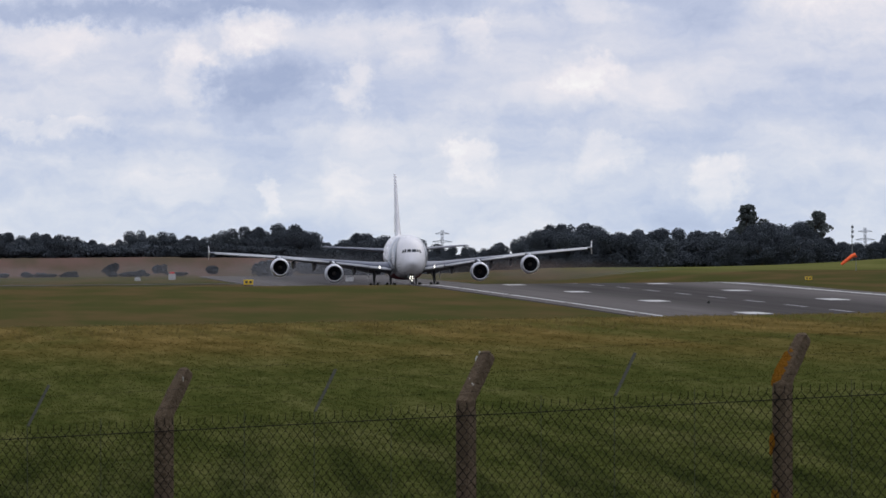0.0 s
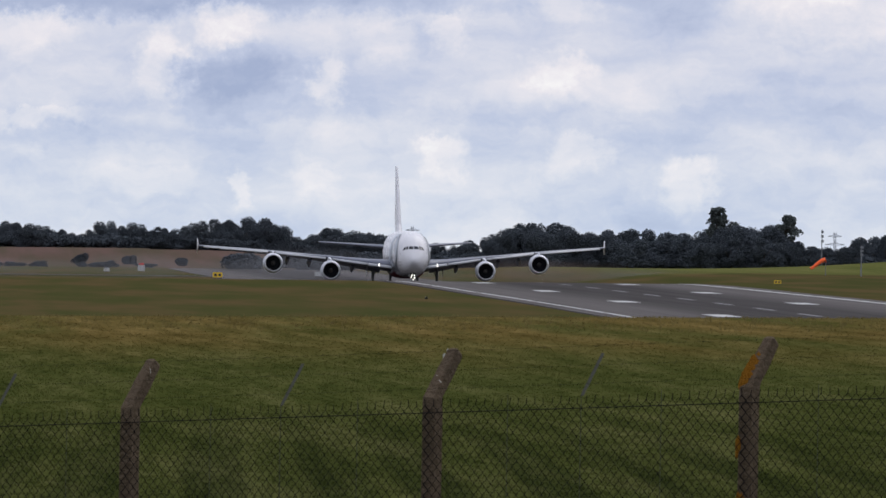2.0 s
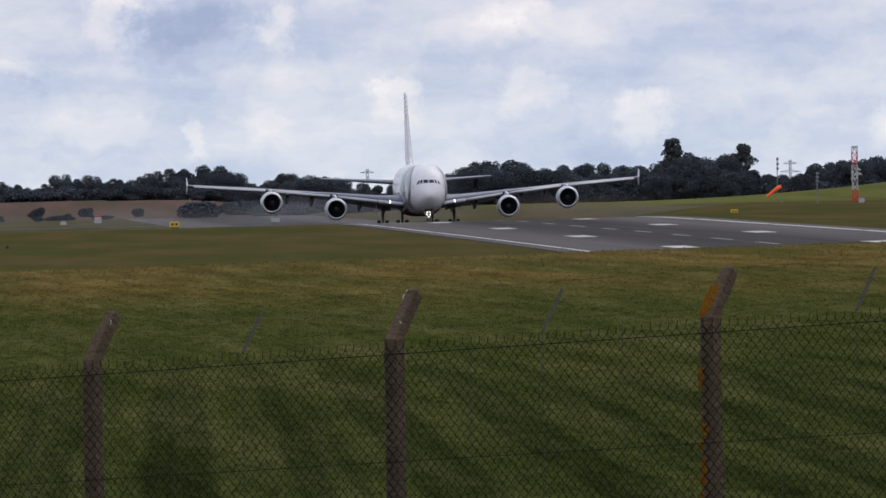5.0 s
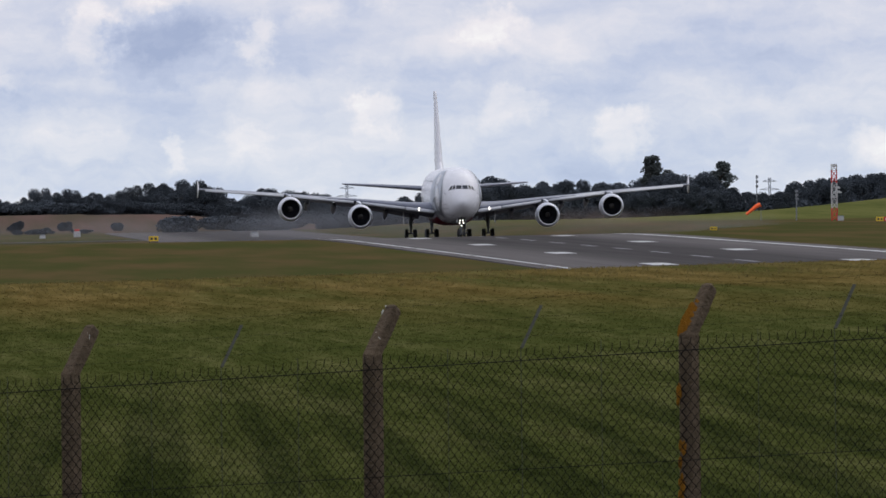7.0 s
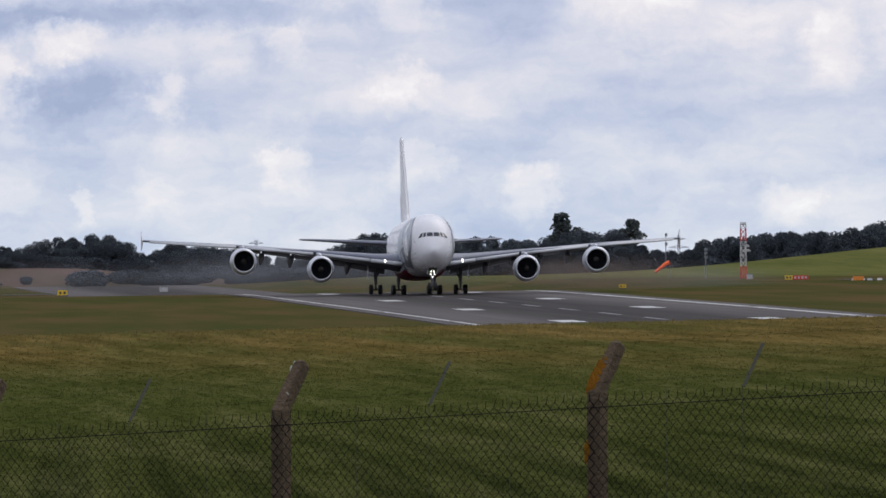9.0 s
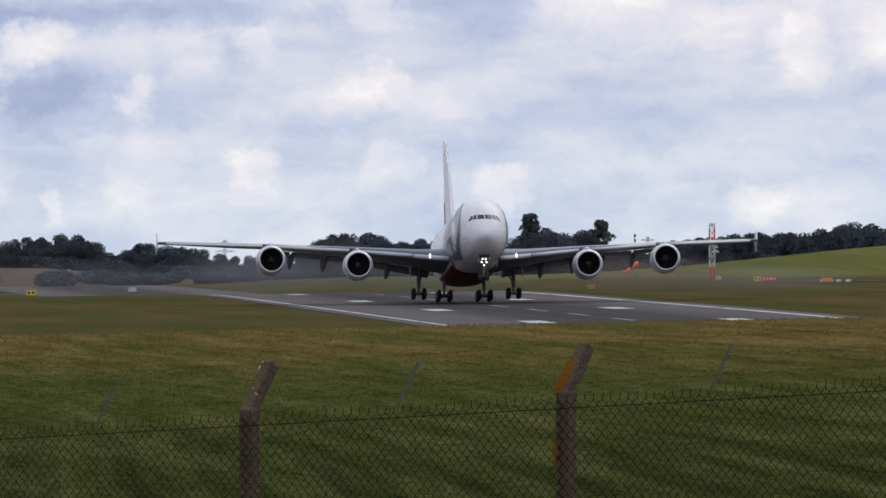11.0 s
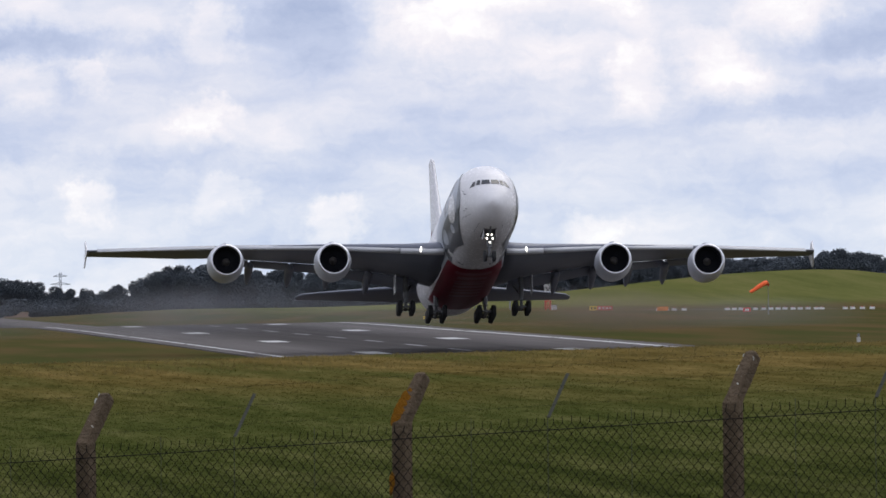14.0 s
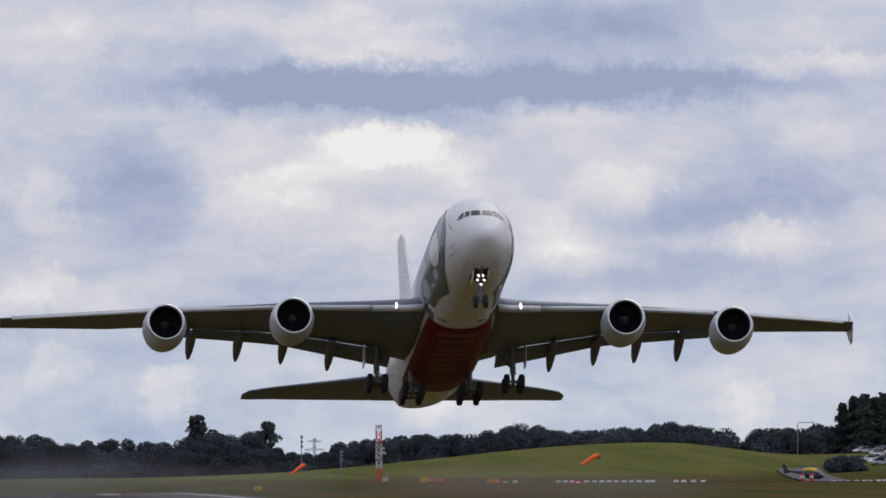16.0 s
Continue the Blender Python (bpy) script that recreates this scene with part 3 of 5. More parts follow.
def make_inner_fence():
    """Thin steel posts of a second fence a little further out."""
    m = Matrix.Translation((4, 76, EYE - 3.2))
    fence = thing("inner_fence", m, "thin galvanised steel fence posts with raked arms", "fence")
    inv = m.inverted()
    step = FENCE_STEP
    for k in range(-2, 5):
        p = Vector((2.95, 77.0)) + step * k * 1.03
        z = EYE - 1.23 + 0.14 * k
        bm = bmesh.new()
        foot = Vector((p.x, p.y, z))
        tip = foot + Vector((0.165, 0.20, 0.315))
        for a, b, w in ((foot, tip, 0.0125),):
            tube(bm, inv @ a, inv @ b, w * 0.7, seg=4)
            tube(bm, inv @ (a + Vector((0.012, -0.01, 0))), inv @ (b + Vector((0.012, -0.01, 0))), w * 0.5, seg=4)
        part("raked_arm", bm, DULLGALV, fence)
        bm = bmesh.new()
        tube(bm, inv @ (foot - Vector((0, 0, 2.0))), inv @ foot, 0.0035, seg=6)
        part("steel_post", bm, OLIVE, fence)
        for off in (0.26, 0.76):
            q = p - Vector((step.x, step.y)) * (1 - off) * 1.03
            zz = z - 0.14 * (1 - off)
            bm = bmesh.new()
            tube(bm, inv @ Vector((q.x, q.y, zz - 1.9)), inv @ Vector((q.x, q.y, zz + 0.03)), 0.0028, seg=6)
            part("line_post", bm, OLIVE, fence)


make_fence()
make_inner_fence()


# ---- the airliner: x to its left, y aft, z up, origin on the ground between the main wheels
GEAR_S = 35.5                  # distance of the origin behind the nose
TOP = ((0, 5.5), (0.5, 6.5), (1.2, 7.3), (2.2, 8.25), (3.2, 9.15), (4.5, 9.95), (6.5, 10.6), (10, 11.1), (14, 11.15), (50, 11.05), (58, 10.95), (66, 10.4), (70, 9.7), (72.5, 8.9))
LOW = ((0, 5.5), (0.5, 4.65), (1.2, 4.05), (2.5, 3.4), (4.5, 2.95), (8, 2.7), (13, 2.62), (18, 2.5), (23, 2.1), (38, 2.05), (44, 2.4), (50, 2.9), (58, 4.5), (66, 6.5), (70, 7.6), (72.5, 8.3))
HALF = ((0, 0.02), (0.5, 1.05), (1.2, 1.65), (2.5, 2.35), (4.5, 2.95), (7, 3.35), (11, 3.57), (48, 3.57), (55, 3.15), (62, 2.2), (68, 1.15), (72.5, 0.3))


ROOT = [tuple((math.sqrt(s), v) for s, v in table) for table in (TOP, LOW, HALF)]


def section(s):
    q = math.sqrt(max(s, 0))
    return [steps(q, table) for table in ROOT]


def hull(s, th, out=0.0):
    """Point of the skin at s metres behind the nose; th runs from 0 at the top to pi at the keel, negative to starboard."""
    top, low, half = section(s)
    zc = low + (top - low) * 0.47
    c, sn = math.cos(th), math.sin(th)
    up = (top - zc) if c > 0 else (zc - low)
    bulge = ease(s, 17.5, 25) * (1 - ease(s, 39, 48)) if c < 0 else 0.0     # fairing between the wings
    e = 2 / (2.15 + 0.75 * bulge)
    x = half * (1 + 0.05 * bulge * min(1, -2.5 * c)) * math.copysign(abs(sn) ** e, sn)
    z = zc + up * math.copysign(abs(c) ** e, c)
    d = Vector((sn / max(half, 0.1), 0, c / max(up, 0.1))).normalized()
    return Vector((x, s - GEAR_S, z)) + d * out


def patch(name, s0, s1, a0, a1, mat, parent, out=0.03, ns=10, na=10, label="", shape=None):
    """A field of paint that follows the skin."""
    bm = bmesh.new()
    grid = []
    for i in range(ns + 1):
        row = []
        for j in range(na + 1):
            u, v = i / ns, j / na
            if shape:
                s, th = shape(u, v)
            else:
                s, th = s0 + (s1 - s0) * u, a0 + (a1 - a0) * v
            row.append(bm.verts.new(hull(s, th, out)))
        grid.append(row)
    for i in range(ns):
        for j in range(na):
            bm.faces.new((grid[i][j], grid[i + 1][j], grid[i + 1][j + 1], grid[i][j + 1]))
    bmesh.ops.recalc_face_normals(bm, faces=bm.faces)
    ob = part(name, bm, mat, parent, label, smooth=True)
    return ob


def front_y(x, z):
    """Where a line from ahead at x, z meets the nose."""
    lo, hi = 0.0, 12.0
    for _ in range(40):
        s = (lo + hi) / 2
        top, low, half = section(s)
        zc = low + (top - low) * 0.47
        up = (top - zc) if z > zc else (zc - low)
        inside = (abs(x) / half) ** 2.15 + (abs(z - zc) / max(up, 0.01)) ** 2.15 < 1
        lo, hi = (lo, s) if inside else (s, hi)
    return hi - GEAR_S


def foil(chord, thick):
    """Section of a wing, nose first, as (y, z)."""
    pts = []
    cut = (0, 0.01, 0.04, 0.1, 0.2, 0.35, 0.55, 0.8, 1.0)
    for t in cut:
        h = 5 * thick * (0.2969 * math.sqrt(t) - 0.126 * t - 0.3516 * t ** 2 + 0.2843 * t ** 3 - 0.1015 * t ** 4)
        pts.append((t * chord, h * chord * 1.15, -h * chord * 0.85))
    return [(a, b) for a, b, _ in pts] + [(a, c) for a, _, c in pts[-2:0:-1]]


WING_LE = ((2.6, 18.8), (4.5, 21.0), (14.9, 28.3), (25.7, 36.3), (39.4, 46.4))
WING_TE = ((2.6, 36.6), (4.5, 36.7), (14.9, 38.6), (25.7, 43.6), (39.4, 50.2))
WING_Z = ((2.6, 4.15), (4.5, 4.45), (14.9, 5.85), (25.7, 6.95), (39.4, 8.0))


def line(x, table):
    for (a, b), (c, d) in zip(table, table[1:]):
        if x <= c:
            return b + (d - b) * (x - a) / (c - a)
    return table[-1][1]


def make_wing(plane, side):
    """Wing with slats, flaps, tip fence and lamp; it pivots at its root."""
    root = Vector((side * 3.6, 0, 4.4))
    bm = bmesh.new()
    loops = []
    for x in (2.6, 4.5, 7, 9.5, 12, 14.9, 18, 22, 25.7, 30, 34, 37.5, 39.2, 39.6):
        le, te, z = line(x, WING_LE), line(x, WING_TE), line(x, WING_Z)
        c = (te - le) * (0.86 if 5 < x < 26 else 1.0)
        t = 0.135 - 0.05 * ease(x, 3, 20)
        tw = radians(3.6 - 4.6 * ease(x, 3, 39))
        loops.append([Vector((side * x, le - GEAR_S + a * math.cos(tw) + b * math.sin(tw), z + b - (a - 0.3 * c) * math.sin(tw))) - root for a, b in foil(c, t)])
    rings(bm, loops)
    wing = part("wing", bm, GREYWING, plane, "grey wing with flaps down", smooth=False)
    for p in wing.data.polygons:
        p.use_smooth = len(p.vertices) == 4
    wing.location = root
    # drooped slats along the leading edge; the innermost is a droop nose panel
    for x0, x1 in ((3.3, 7.62), (7.7, 14.3), (15.6, 25.1), (26.4, 38.6)):
        bm = bmesh.new()
        loops = []
        for k in range(4):
            x = x0 + (x1 - x0) * k / 3
            le, z = line(x, WING_LE), line(x, WING_Z)
            c = 0.16 * (line(x, WING_TE) - le)
            loops.append([Vector((side * x, le - GEAR_S - 0.35 + a, z + 0.06 + b - (0.26 if a < c * 0.3 else 0.03))) - root for a, b in foil(c * 1.1, 0.26)])
        rings(bm, loops)
        # paler than the wing: its colour carries the light from above
        part("slat", bm, LIT_EDGE, wing, "slat with the light from above put into its pale grey", smooth=True)
    # flaps behind a slot
    for x0, x1 in ((4.8, 10.0), (10.2, 14.2), (14.4, 18.2), (18.4, 22.4), (22.6, 25.6)):
        bm = bmesh.new()
        loops = []
        for k in range(3):
            x = x0 + (x1 - x0) * k / 2
            te, z = line(x, WING_TE), line(x, WING_Z)
            chord = te - line(x, WING_LE)
            tw = radians(3.6 - 4.6 * ease(x, 3, 39))
            hz = z - 0.56 * chord * math.sin(tw) - 0.03 - 0.010 * chord
            c = 0.20 * chord
            a0 = radians(15)
            loops.append([Vector((side * x, te - GEAR_S - 0.14 * chord - 0.32 + a * math.cos(a0) + b * math.sin(a0), hz + b - a * math.sin(a0))) - root for a, b in foil(c, 0.13)])
        rings(bm, loops)
        part("flap", bm, GREYWING, wing, smooth=False)
    # canoe fairings of the flap tracks
    for x in (10.1, 14.3, 18.3, 22.5):
        te, le, z = line(x, WING_TE), line(x, WING_LE), line(x, WING_Z)
        bm = bmesh.new()
        loops = []
        n = 10
        length = 6.6 - 0.07 * x
        for k in range(n + 1):
            t = k / n
            r = 0.42 * math.sqrt(max(0.002, math.sin(math.pi * (0.03 + 0.94 * t ** 0.8))))
            yy = te - GEAR_S - length * 0.66 + length * t
            zz = z - 0.9 - 1.9 * max(0, t - 0.3) ** 1.25
            loops.append([Vector((side * x + r * 1.1 * math.cos(a), yy, zz + r * 1.15 * math.sin(a))) - root for a in np.linspace(0, 2 * math.pi, 9)[:-1]])
        rings(bm, loops)
        part("flap_fairing", bm, GREYWING, wing, smooth=True)
    # tip fence, above and below
    bm = bmesh.new()
    s0 = 46.6 - GEAR_S
    prof = ((s0, 0.0), (s0 + 1.6, 1.35), (s0 + 2.3, 1.4), (s0 + 3.7, 0.0), (s0 + 2.9, -1.35), (s0 + 2.2, -1.35))
    loops = [[Vector((side * (39.6 + dx + 0.1 * abs(z)), y, 8.0 + z)) - root for y, z in prof] for dx in (-0.06, 0.06)]
    rings(bm, loops)
    part("tip_fence", bm, WHITE, wing)
    bm = bmesh.new()
    bmesh.ops.create_uvsphere(bm, u_segments=10, v_segments=6, radius=0.24, matrix=Matrix.Translation(Vector((side * 5.6, line(5.6, WING_LE) - GEAR_S - 0.32, line(5.6, WING_Z) + 0.0)) - root) @ Matrix.Diagonal((0.5, 0.5, 1.3, 1)))
    part("landing_light", bm, LAMP_SOFT, wing, "lit landing light")
    return wing


def lathe(bm, table, cx, cy, cz, seg=40, mat=0):
    """Skins (y, radius) round an axis along y."""
    loops = [[Vector((cx + r * math.cos(a), cy + y, cz + r * math.sin(a))) for a in np.linspace(0, 2 * math.pi, seg + 1)[:-1]] for y, r in table]
    rings(bm, loops, False, mat)


def fan_blade_mesh():
    me = bpy.data.meshes.new("fan_blade")
    verts = []
    for r, w, tw in ((0.42, 0.10, 0.9), (0.95, 0.16, 0.6), (1.44, 0.19, 0.3)):
        for e in (-1, 1):
            verts += [(r, e * w * math.sin(tw), e * w * math.cos(tw)), (r, e * w * math.sin(tw) + 0.03, e * w * math.cos(tw))]
    faces = []
    for o in (0, 4):
        faces += [(o, o + 2, o + 6, o + 4), (o + 1, o + 5, o + 7, o + 3), (o, o + 4, o + 5, o + 1), (o + 2, o + 3, o + 7, o + 6)]
    me.from_pydata(verts, [], faces)
    me.materials.append(FAN)
    return me


FAN_BLADE = fan_blade_mesh()


def make_engine(plane, side, x, s, z):
    cx, cy = side * x, s - GEAR_S
    bm = bmesh.new()
    lathe(bm, ((0.16, 1.72), (0.5, 1.83), (1.2, 1.93), (2.2, 1.96), (3.2, 1.90), (4.3, 1.72), (4.9, 1.58), (4.9, 1.50), (4.2, 1.55)), cx, cy, z)
    eng = part("engine", bm, COWL, plane, "white engine nacelle", smooth=True)
    bm = bmesh.new()
    lathe(bm, ((0.17, 1.725), (0.07, 1.66), (0.0, 1.58), (0.04, 1.50), (0.16, 1.45)), cx, cy, z)
    part("inlet_lip", bm, LIP, eng, "polished metal inlet lip", smooth=True)
    bm = bmesh.new()
    lathe(bm, ((0.15, 1.452), (0.6, 1.43), (1.3, 1.47), (1.5, 1.47)), cx, cy, z)
    part("inlet_duct", bm, DUCT, eng, smooth=True)
    bm = bmesh.new()
    lathe(bm, ((1.55, 1.47), (1.55, 0.3)), cx, cy, z, 24)
    part("fan_disc", bm, DUCT, eng)
    for k in range(24):
        blade = new("fan_blade", FAN_BLADE)
        blade.parent = eng
        blade.matrix_basis = Matrix.Translation((cx, cy + 1.25, z)) @ Matrix.Rotation(2 * math.pi * k / 24, 4, "Y")
    bm = bmesh.new()
    lathe(bm, ((0.75, 0.03), (0.9, 0.2), (1.15, 0.38), (1.4, 0.44)), cx, cy, z, 20)
    part("spinner", bm, HOT, eng, smooth=True)
    bm = bmesh.new()
    lathe(bm, ((4.2, 1.2), (5.2, 1.0), (6.0, 0.72), (6.0, 0.55), (6.9, 0.1)), cx, cy, z, 24)
    part("exhaust_cone", bm, HOT, eng, smooth=True)
    # pylon up to the wing
    wz, le = line(x, WING_Z), line(x, WING_LE) - GEAR_S
    bm = bmesh.new()
    loops = []
    for y, lo, hi, w in ((cy + 1.3, z + 1.8, z + 2.0, 0.06), (cy + 2.6, z + 1.6, max(z + 2.25, wz - 0.5), 0.25), (le + 0.6, z + 1.3, wz + 0.12, 0.3), (le + 3.0, z + 0.9, wz, 0.3), (le + 5.5, wz - 0.8, wz - 0.3, 0.1)):
        loops.append([Vector((cx + a * w, y, b)) for a, b in ((-1, lo), (-1, hi), (-0.6, hi + 0.06), (0.6, hi + 0.06), (1, hi), (1, lo))])
    rings(bm, loops)
    part("pylon", bm, COWL, eng, smooth=False)


def make_gear(plane, name, x, y, rows, gauge, r, w, top_z, label):
    bm = bmesh.new()
    tube(bm, (x, y, r), (x, y, r + 1.3), 0.17, seg=12)
    tube(bm, (x, y, r + 1.1), (x, y, top_z), 0.27, seg=12)
    if len(rows) > 1:
        box(bm, x, y, r, 0.32, rows[-1] - rows[0] + 0.3, 0.3, bevel=0.04)
        tube(bm, (x, y + 0.2, r + 1.4), (x * 0.82, y + 2.4, top_z), 0.11, seg=8)
    else:
        tube(bm, (x, y, r + 1.2), (x, y - 1.8, top_z), 0.1, seg=8)
    tube(bm, (x - 0.3, y - 0.2, r + 0.9), (x + 0.3, y - 0.2, r + 0.9), 0.08, seg=8)
    for row in rows:
        tube(bm, (x - gauge, y + row, r), (x + gauge, y + row, r), 0.12, seg=10)
    gear = part(name, bm, STRUT, plane, label)
    for row in rows:
        for sgn in (-1, 1):
            bm = bmesh.new()
            cx = x + sgn * gauge
            prof = ((-0.5, 0.45), (-0.48, 0.8), (-0.36, 0.97), (0, 1.0), (0.36, 0.97), (0.48, 0.8), (0.5, 0.45))
            loops = [[Vector((cx + a * w, y + row + r * b * math.cos(t), r + r * b * math.sin(t))) for t in np.linspace(0, 2 * math.pi, 21)[:-1]] for a, b in prof]
            rings(bm, loops, True)
            part("wheel", bm, TYRE, gear, "black rubber tyre")
    return gear


def make_airliner():
    plane = thing("airliner", Matrix.Translation((RUN_X, 2086, -1.2)), "white four-engined double-deck airliner with a red belly panel, taking off", "aircraft")
    cuts = [0.0, 0.004, 0.015, 0.04, 0.08, 0.13, 0.2, 0.35, 0.55, 0.8, 1.1, 1.5, 1.9, 2.3, 2.8, 3.3, 3.9, 4.6, 5.5, 6.5, 8, 10, 12, 14, 17, 20, 23, 27, 31, 35, 38, 41, 44, 47, 50, 53, 56, 59, 62, 65, 68, 70, 71.5, 72.5]
    ths = np.linspace(-math.pi, math.pi, 49)[:-1]
    bm = bmesh.new()
    rings(bm, [[hull(s, th) for th in ths] for s in cuts])
    part("fuselage", bm, WHITE, plane, "white double-deck fuselage", smooth=True)
    wings = [make_wing(plane, side) for side in (-1, 1)]
    for side in (-1, 1):
        make_engine(plane, side, 14.9, 20.5, 3.5)
        make_engine(plane, side, 25.7, 28.0, 4.82)
    # tail
    bm = bmesh.new()
    loops = []
    for z, le, te in ((9.6, 52.0, 69.0), (11.0, 54.6, 69.2), (12.2, 56.6, 69.6), (16, 60.0, 70.6), (20, 63.5, 71.4), (23.4, 66.6, 72.1), (23.85, 67.6, 72.1)):
        loops.append([Vector((b, le - GEAR_S + a, z)) for a, b in foil(te - le, 0.085)])
    rings(bm, loops)
    part("tail_fin", bm, WHITE, plane, "white tail fin")
    for side in (-1, 1):
        bm = bmesh.new()
        loops = []
        for x, le, te, z in ((0.8, 57.5, 68.2, 7.75), (4, 60.2, 69.0, 8.0), (8, 63.3, 70.1, 8.3), (12.5, 66.6, 71.2, 8.62), (14.6, 68.4, 71.8, 8.75), (15.2, 70.0, 71.9, 8.8)):
            loops.append([Vector((side * x, le - GEAR_S + a, z + b)) for a, b in foil(te - le, 0.09)])
        rings(bm, loops)
        part("tailplane", bm, GREYWING, plane, "grey tailplane")
    # cockpit glazing
    panes = (((0.07, 7.72), (0.96, 7.72), (0.84, 8.27), (0.07, 8.27)), ((1.10, 7.68), (1.50, 7.62), (1.32, 8.24), (0.98, 8.27)), ((1.62, 7.58), (2.10, 7.44), (1.72, 8.08), (1.44, 8.22)))
    for side in (-1, 1):
        for quad in panes:
            bm = bmesh.new()
            n = 4
            g = [[None] * (n + 1) for _ in range(n + 1)]
            for i in range(n + 1):
                for j in range(n + 1):
                    u, v = i / n, j / n
                    lo = Vector(quad[0]).lerp(Vector(quad[1]), u)
                    hi = Vector(quad[3]).lerp(Vector(quad[2]), u)
                    q = lo.lerp(hi, v)
                    g[i][j] = bm.verts.new((side * q.x, front_y(q.x, q.y) - 0.035, q.y + 0.02))
            for i in range(n):
                for j in range(n):
                    bm.faces.new((g[i][j], g[i + 1][j], g[i + 1][j + 1], g[i][j + 1]))
            bmesh.ops.recalc_face_normals(bm, faces=bm.faces)
            part("cockpit_window", bm, COCKPIT, plane, "dark cockpit window pane", smooth=True)
    # rows of cabin windows
    bm = bmesh.new()
    for side in (-1, 1):
        for th, s0, s1 in ((1.62, 9.5, 54), (0.98, 10.5, 52)):
            s = s0
            while s < s1:
                vs = [bm.verts.new(hull(s + a, side * (th + b), 0.02)) for a, b in ((-0.13, -0.045), (0.13, -0.045), (0.13, 0.045), (-0.13, 0.045))]
                bm.faces.new(vs)
                s += 0.75 if (s % 9) > 1 else 1.6
    tagged(part("cabin_window_row", bm, COCKPIT, plane, "rows of small dark cabin windows"), kind="stuff")
    # livery: dark fields with pale discs on both flanks, red panel with pale bars under the belly
    for side in (-1, 1):
        def edge(th):
            return 4.4 + 6.6 * (th - 1.5) ** 2

        def field(u, v):
            th = 0.5 + 1.9 * v
            return edge(th) + (24.0 - edge(th)) * u, side * th

        def border(u, v):
            th = 0.5 + 1.9 * v
            return edge(th) + 0.9 * u * (1 + 0.6 * math.sin(th * 5)), side * th

        def root(u, v):
            th = 1.72 + 0.78 * v
            s0, s1 = edge(th) + 0.3, 20.6 - 2.2 * (1 - v)
            return s0 + (s1 - s0) * u, side * (th - 0.16 * math.sin(u * math.pi) + 0.1 * (1 - u))

        def band(u, v):
            return 12.5 + 7.5 * u + 2.2 * math.sin(v * 3.1), side * (0.62 + 0.2 * u + 0.9 * v)

        patch("flank_artwork", 0, 0, 0, 0, PEARL, plane, 0.025, 22, 22, "silver-grey artwork on the flank", field)
        patch("artwork_border", 0, 0, 0, 0, SLATE, plane, 0.04, 4, 26, "dark slate edge of the artwork", border)
        patch("artwork_foot", 0, 0, 0, 0, SLATE, plane, 0.045, 18, 14, "dark slate foot of the artwork at the wing root", root)
        patch("artwork_band", 0, 0, 0, 0, SLATE, plane, 0.035, 8, 16, "dark slate band", lambda u, v: band(u * 0.24, v))
        for cs, ct, rs, rt, mat in ((8.6, 1.62, 2.2, 0.34, WHITE), (11.2, 1.0, 2.2, 0.24, WHITE), (16.6, 1.95, 1.7, 0.2, PEARL), (10.4, 2.05, 1.0, 0.12, PEARL)):
            patch("pale_disc", 0, 0, 0, 0, mat, plane, 0.06, 4, 24, "",
                  lambda u, v: (cs + rs * u * math.cos(2 * math.pi * v), side * (ct + rt * u * math.sin(2 * math.pi * v))))
        # fine dark marks on the nose: probes, static plates and door outline
        for s0, th0, ds, dth in ((3.0, 1.28, 0.55, 0.03), (3.7, 1.22, 0.3, 0.025), (2.7, 1.75, 0.3, 0.04), (3.4, 1.8, 0.18, 0.05)):
            patch("probe_plate", s0, s0 + ds, side * th0, side * (th0 + dth), SLATE, plane, 0.05, 2, 2, "small dark probe plate")
        for dth in (0.5, 1.1):
            patch("radome_seam", 2.2, 4.8, side * (math.pi - dth), side * (math.pi - dth - 0.012), SLATE, plane, 0.035, 10, 1, "dark panel seam")
    panel = patch("belly_panel", 0, 0, 0, 0, RED, plane, 0.05, 20, 22, "red belly panel with pale lettering bars",
                  lambda u, v: (20.3 + 22.9 * u, math.pi - 0.82 + 1.64 * v))
    s = 21.6
    for k in range(8):
        w = (1.9, 2.2, 0.8, 1.5, 1.9, 1.4, 1.9, 1.7)[k]
        half = 0.42 if k == 0 else 0.28
        # bars for white letters; shade and the red ground are in their colour
        patch("lettering_bar", s, s + w * 0.5, math.pi - half, math.pi + half, DIM_LETTERS, panel, 0.075, 4, 10)
        s += w
    # nose wheel bay, its shade a black patch on closed skin, and its doors
    patch("nose_bay", 3.0, 5.6, math.pi - 0.24, math.pi + 0.24, BLACKP, plane, 0.03, 4, 6, "open nose wheel bay, its shade painted as a black patch")
    for side in (-1, 1):
        bm = bmesh.new()
        rings(bm, [[Vector((side * (0.62 + d), y - GEAR_S, z)) for y, z in ((3.2, 3.3), (5.5, 2.9), (5.4, 2.3), (3.5, 2.5))] for d in (0, 0.06)])
        part("bay_door", bm, WHITE, plane)
        # the inlet has no depth: black stands for the shade in its mouth
        patch("air_inlet", 18.5, 19.3, math.pi - side * 0.34, math.pi - side * 0.56, BLACKP, plane, 0.04, 3, 4, "air inlet, its shaded mouth painted as a black patch")
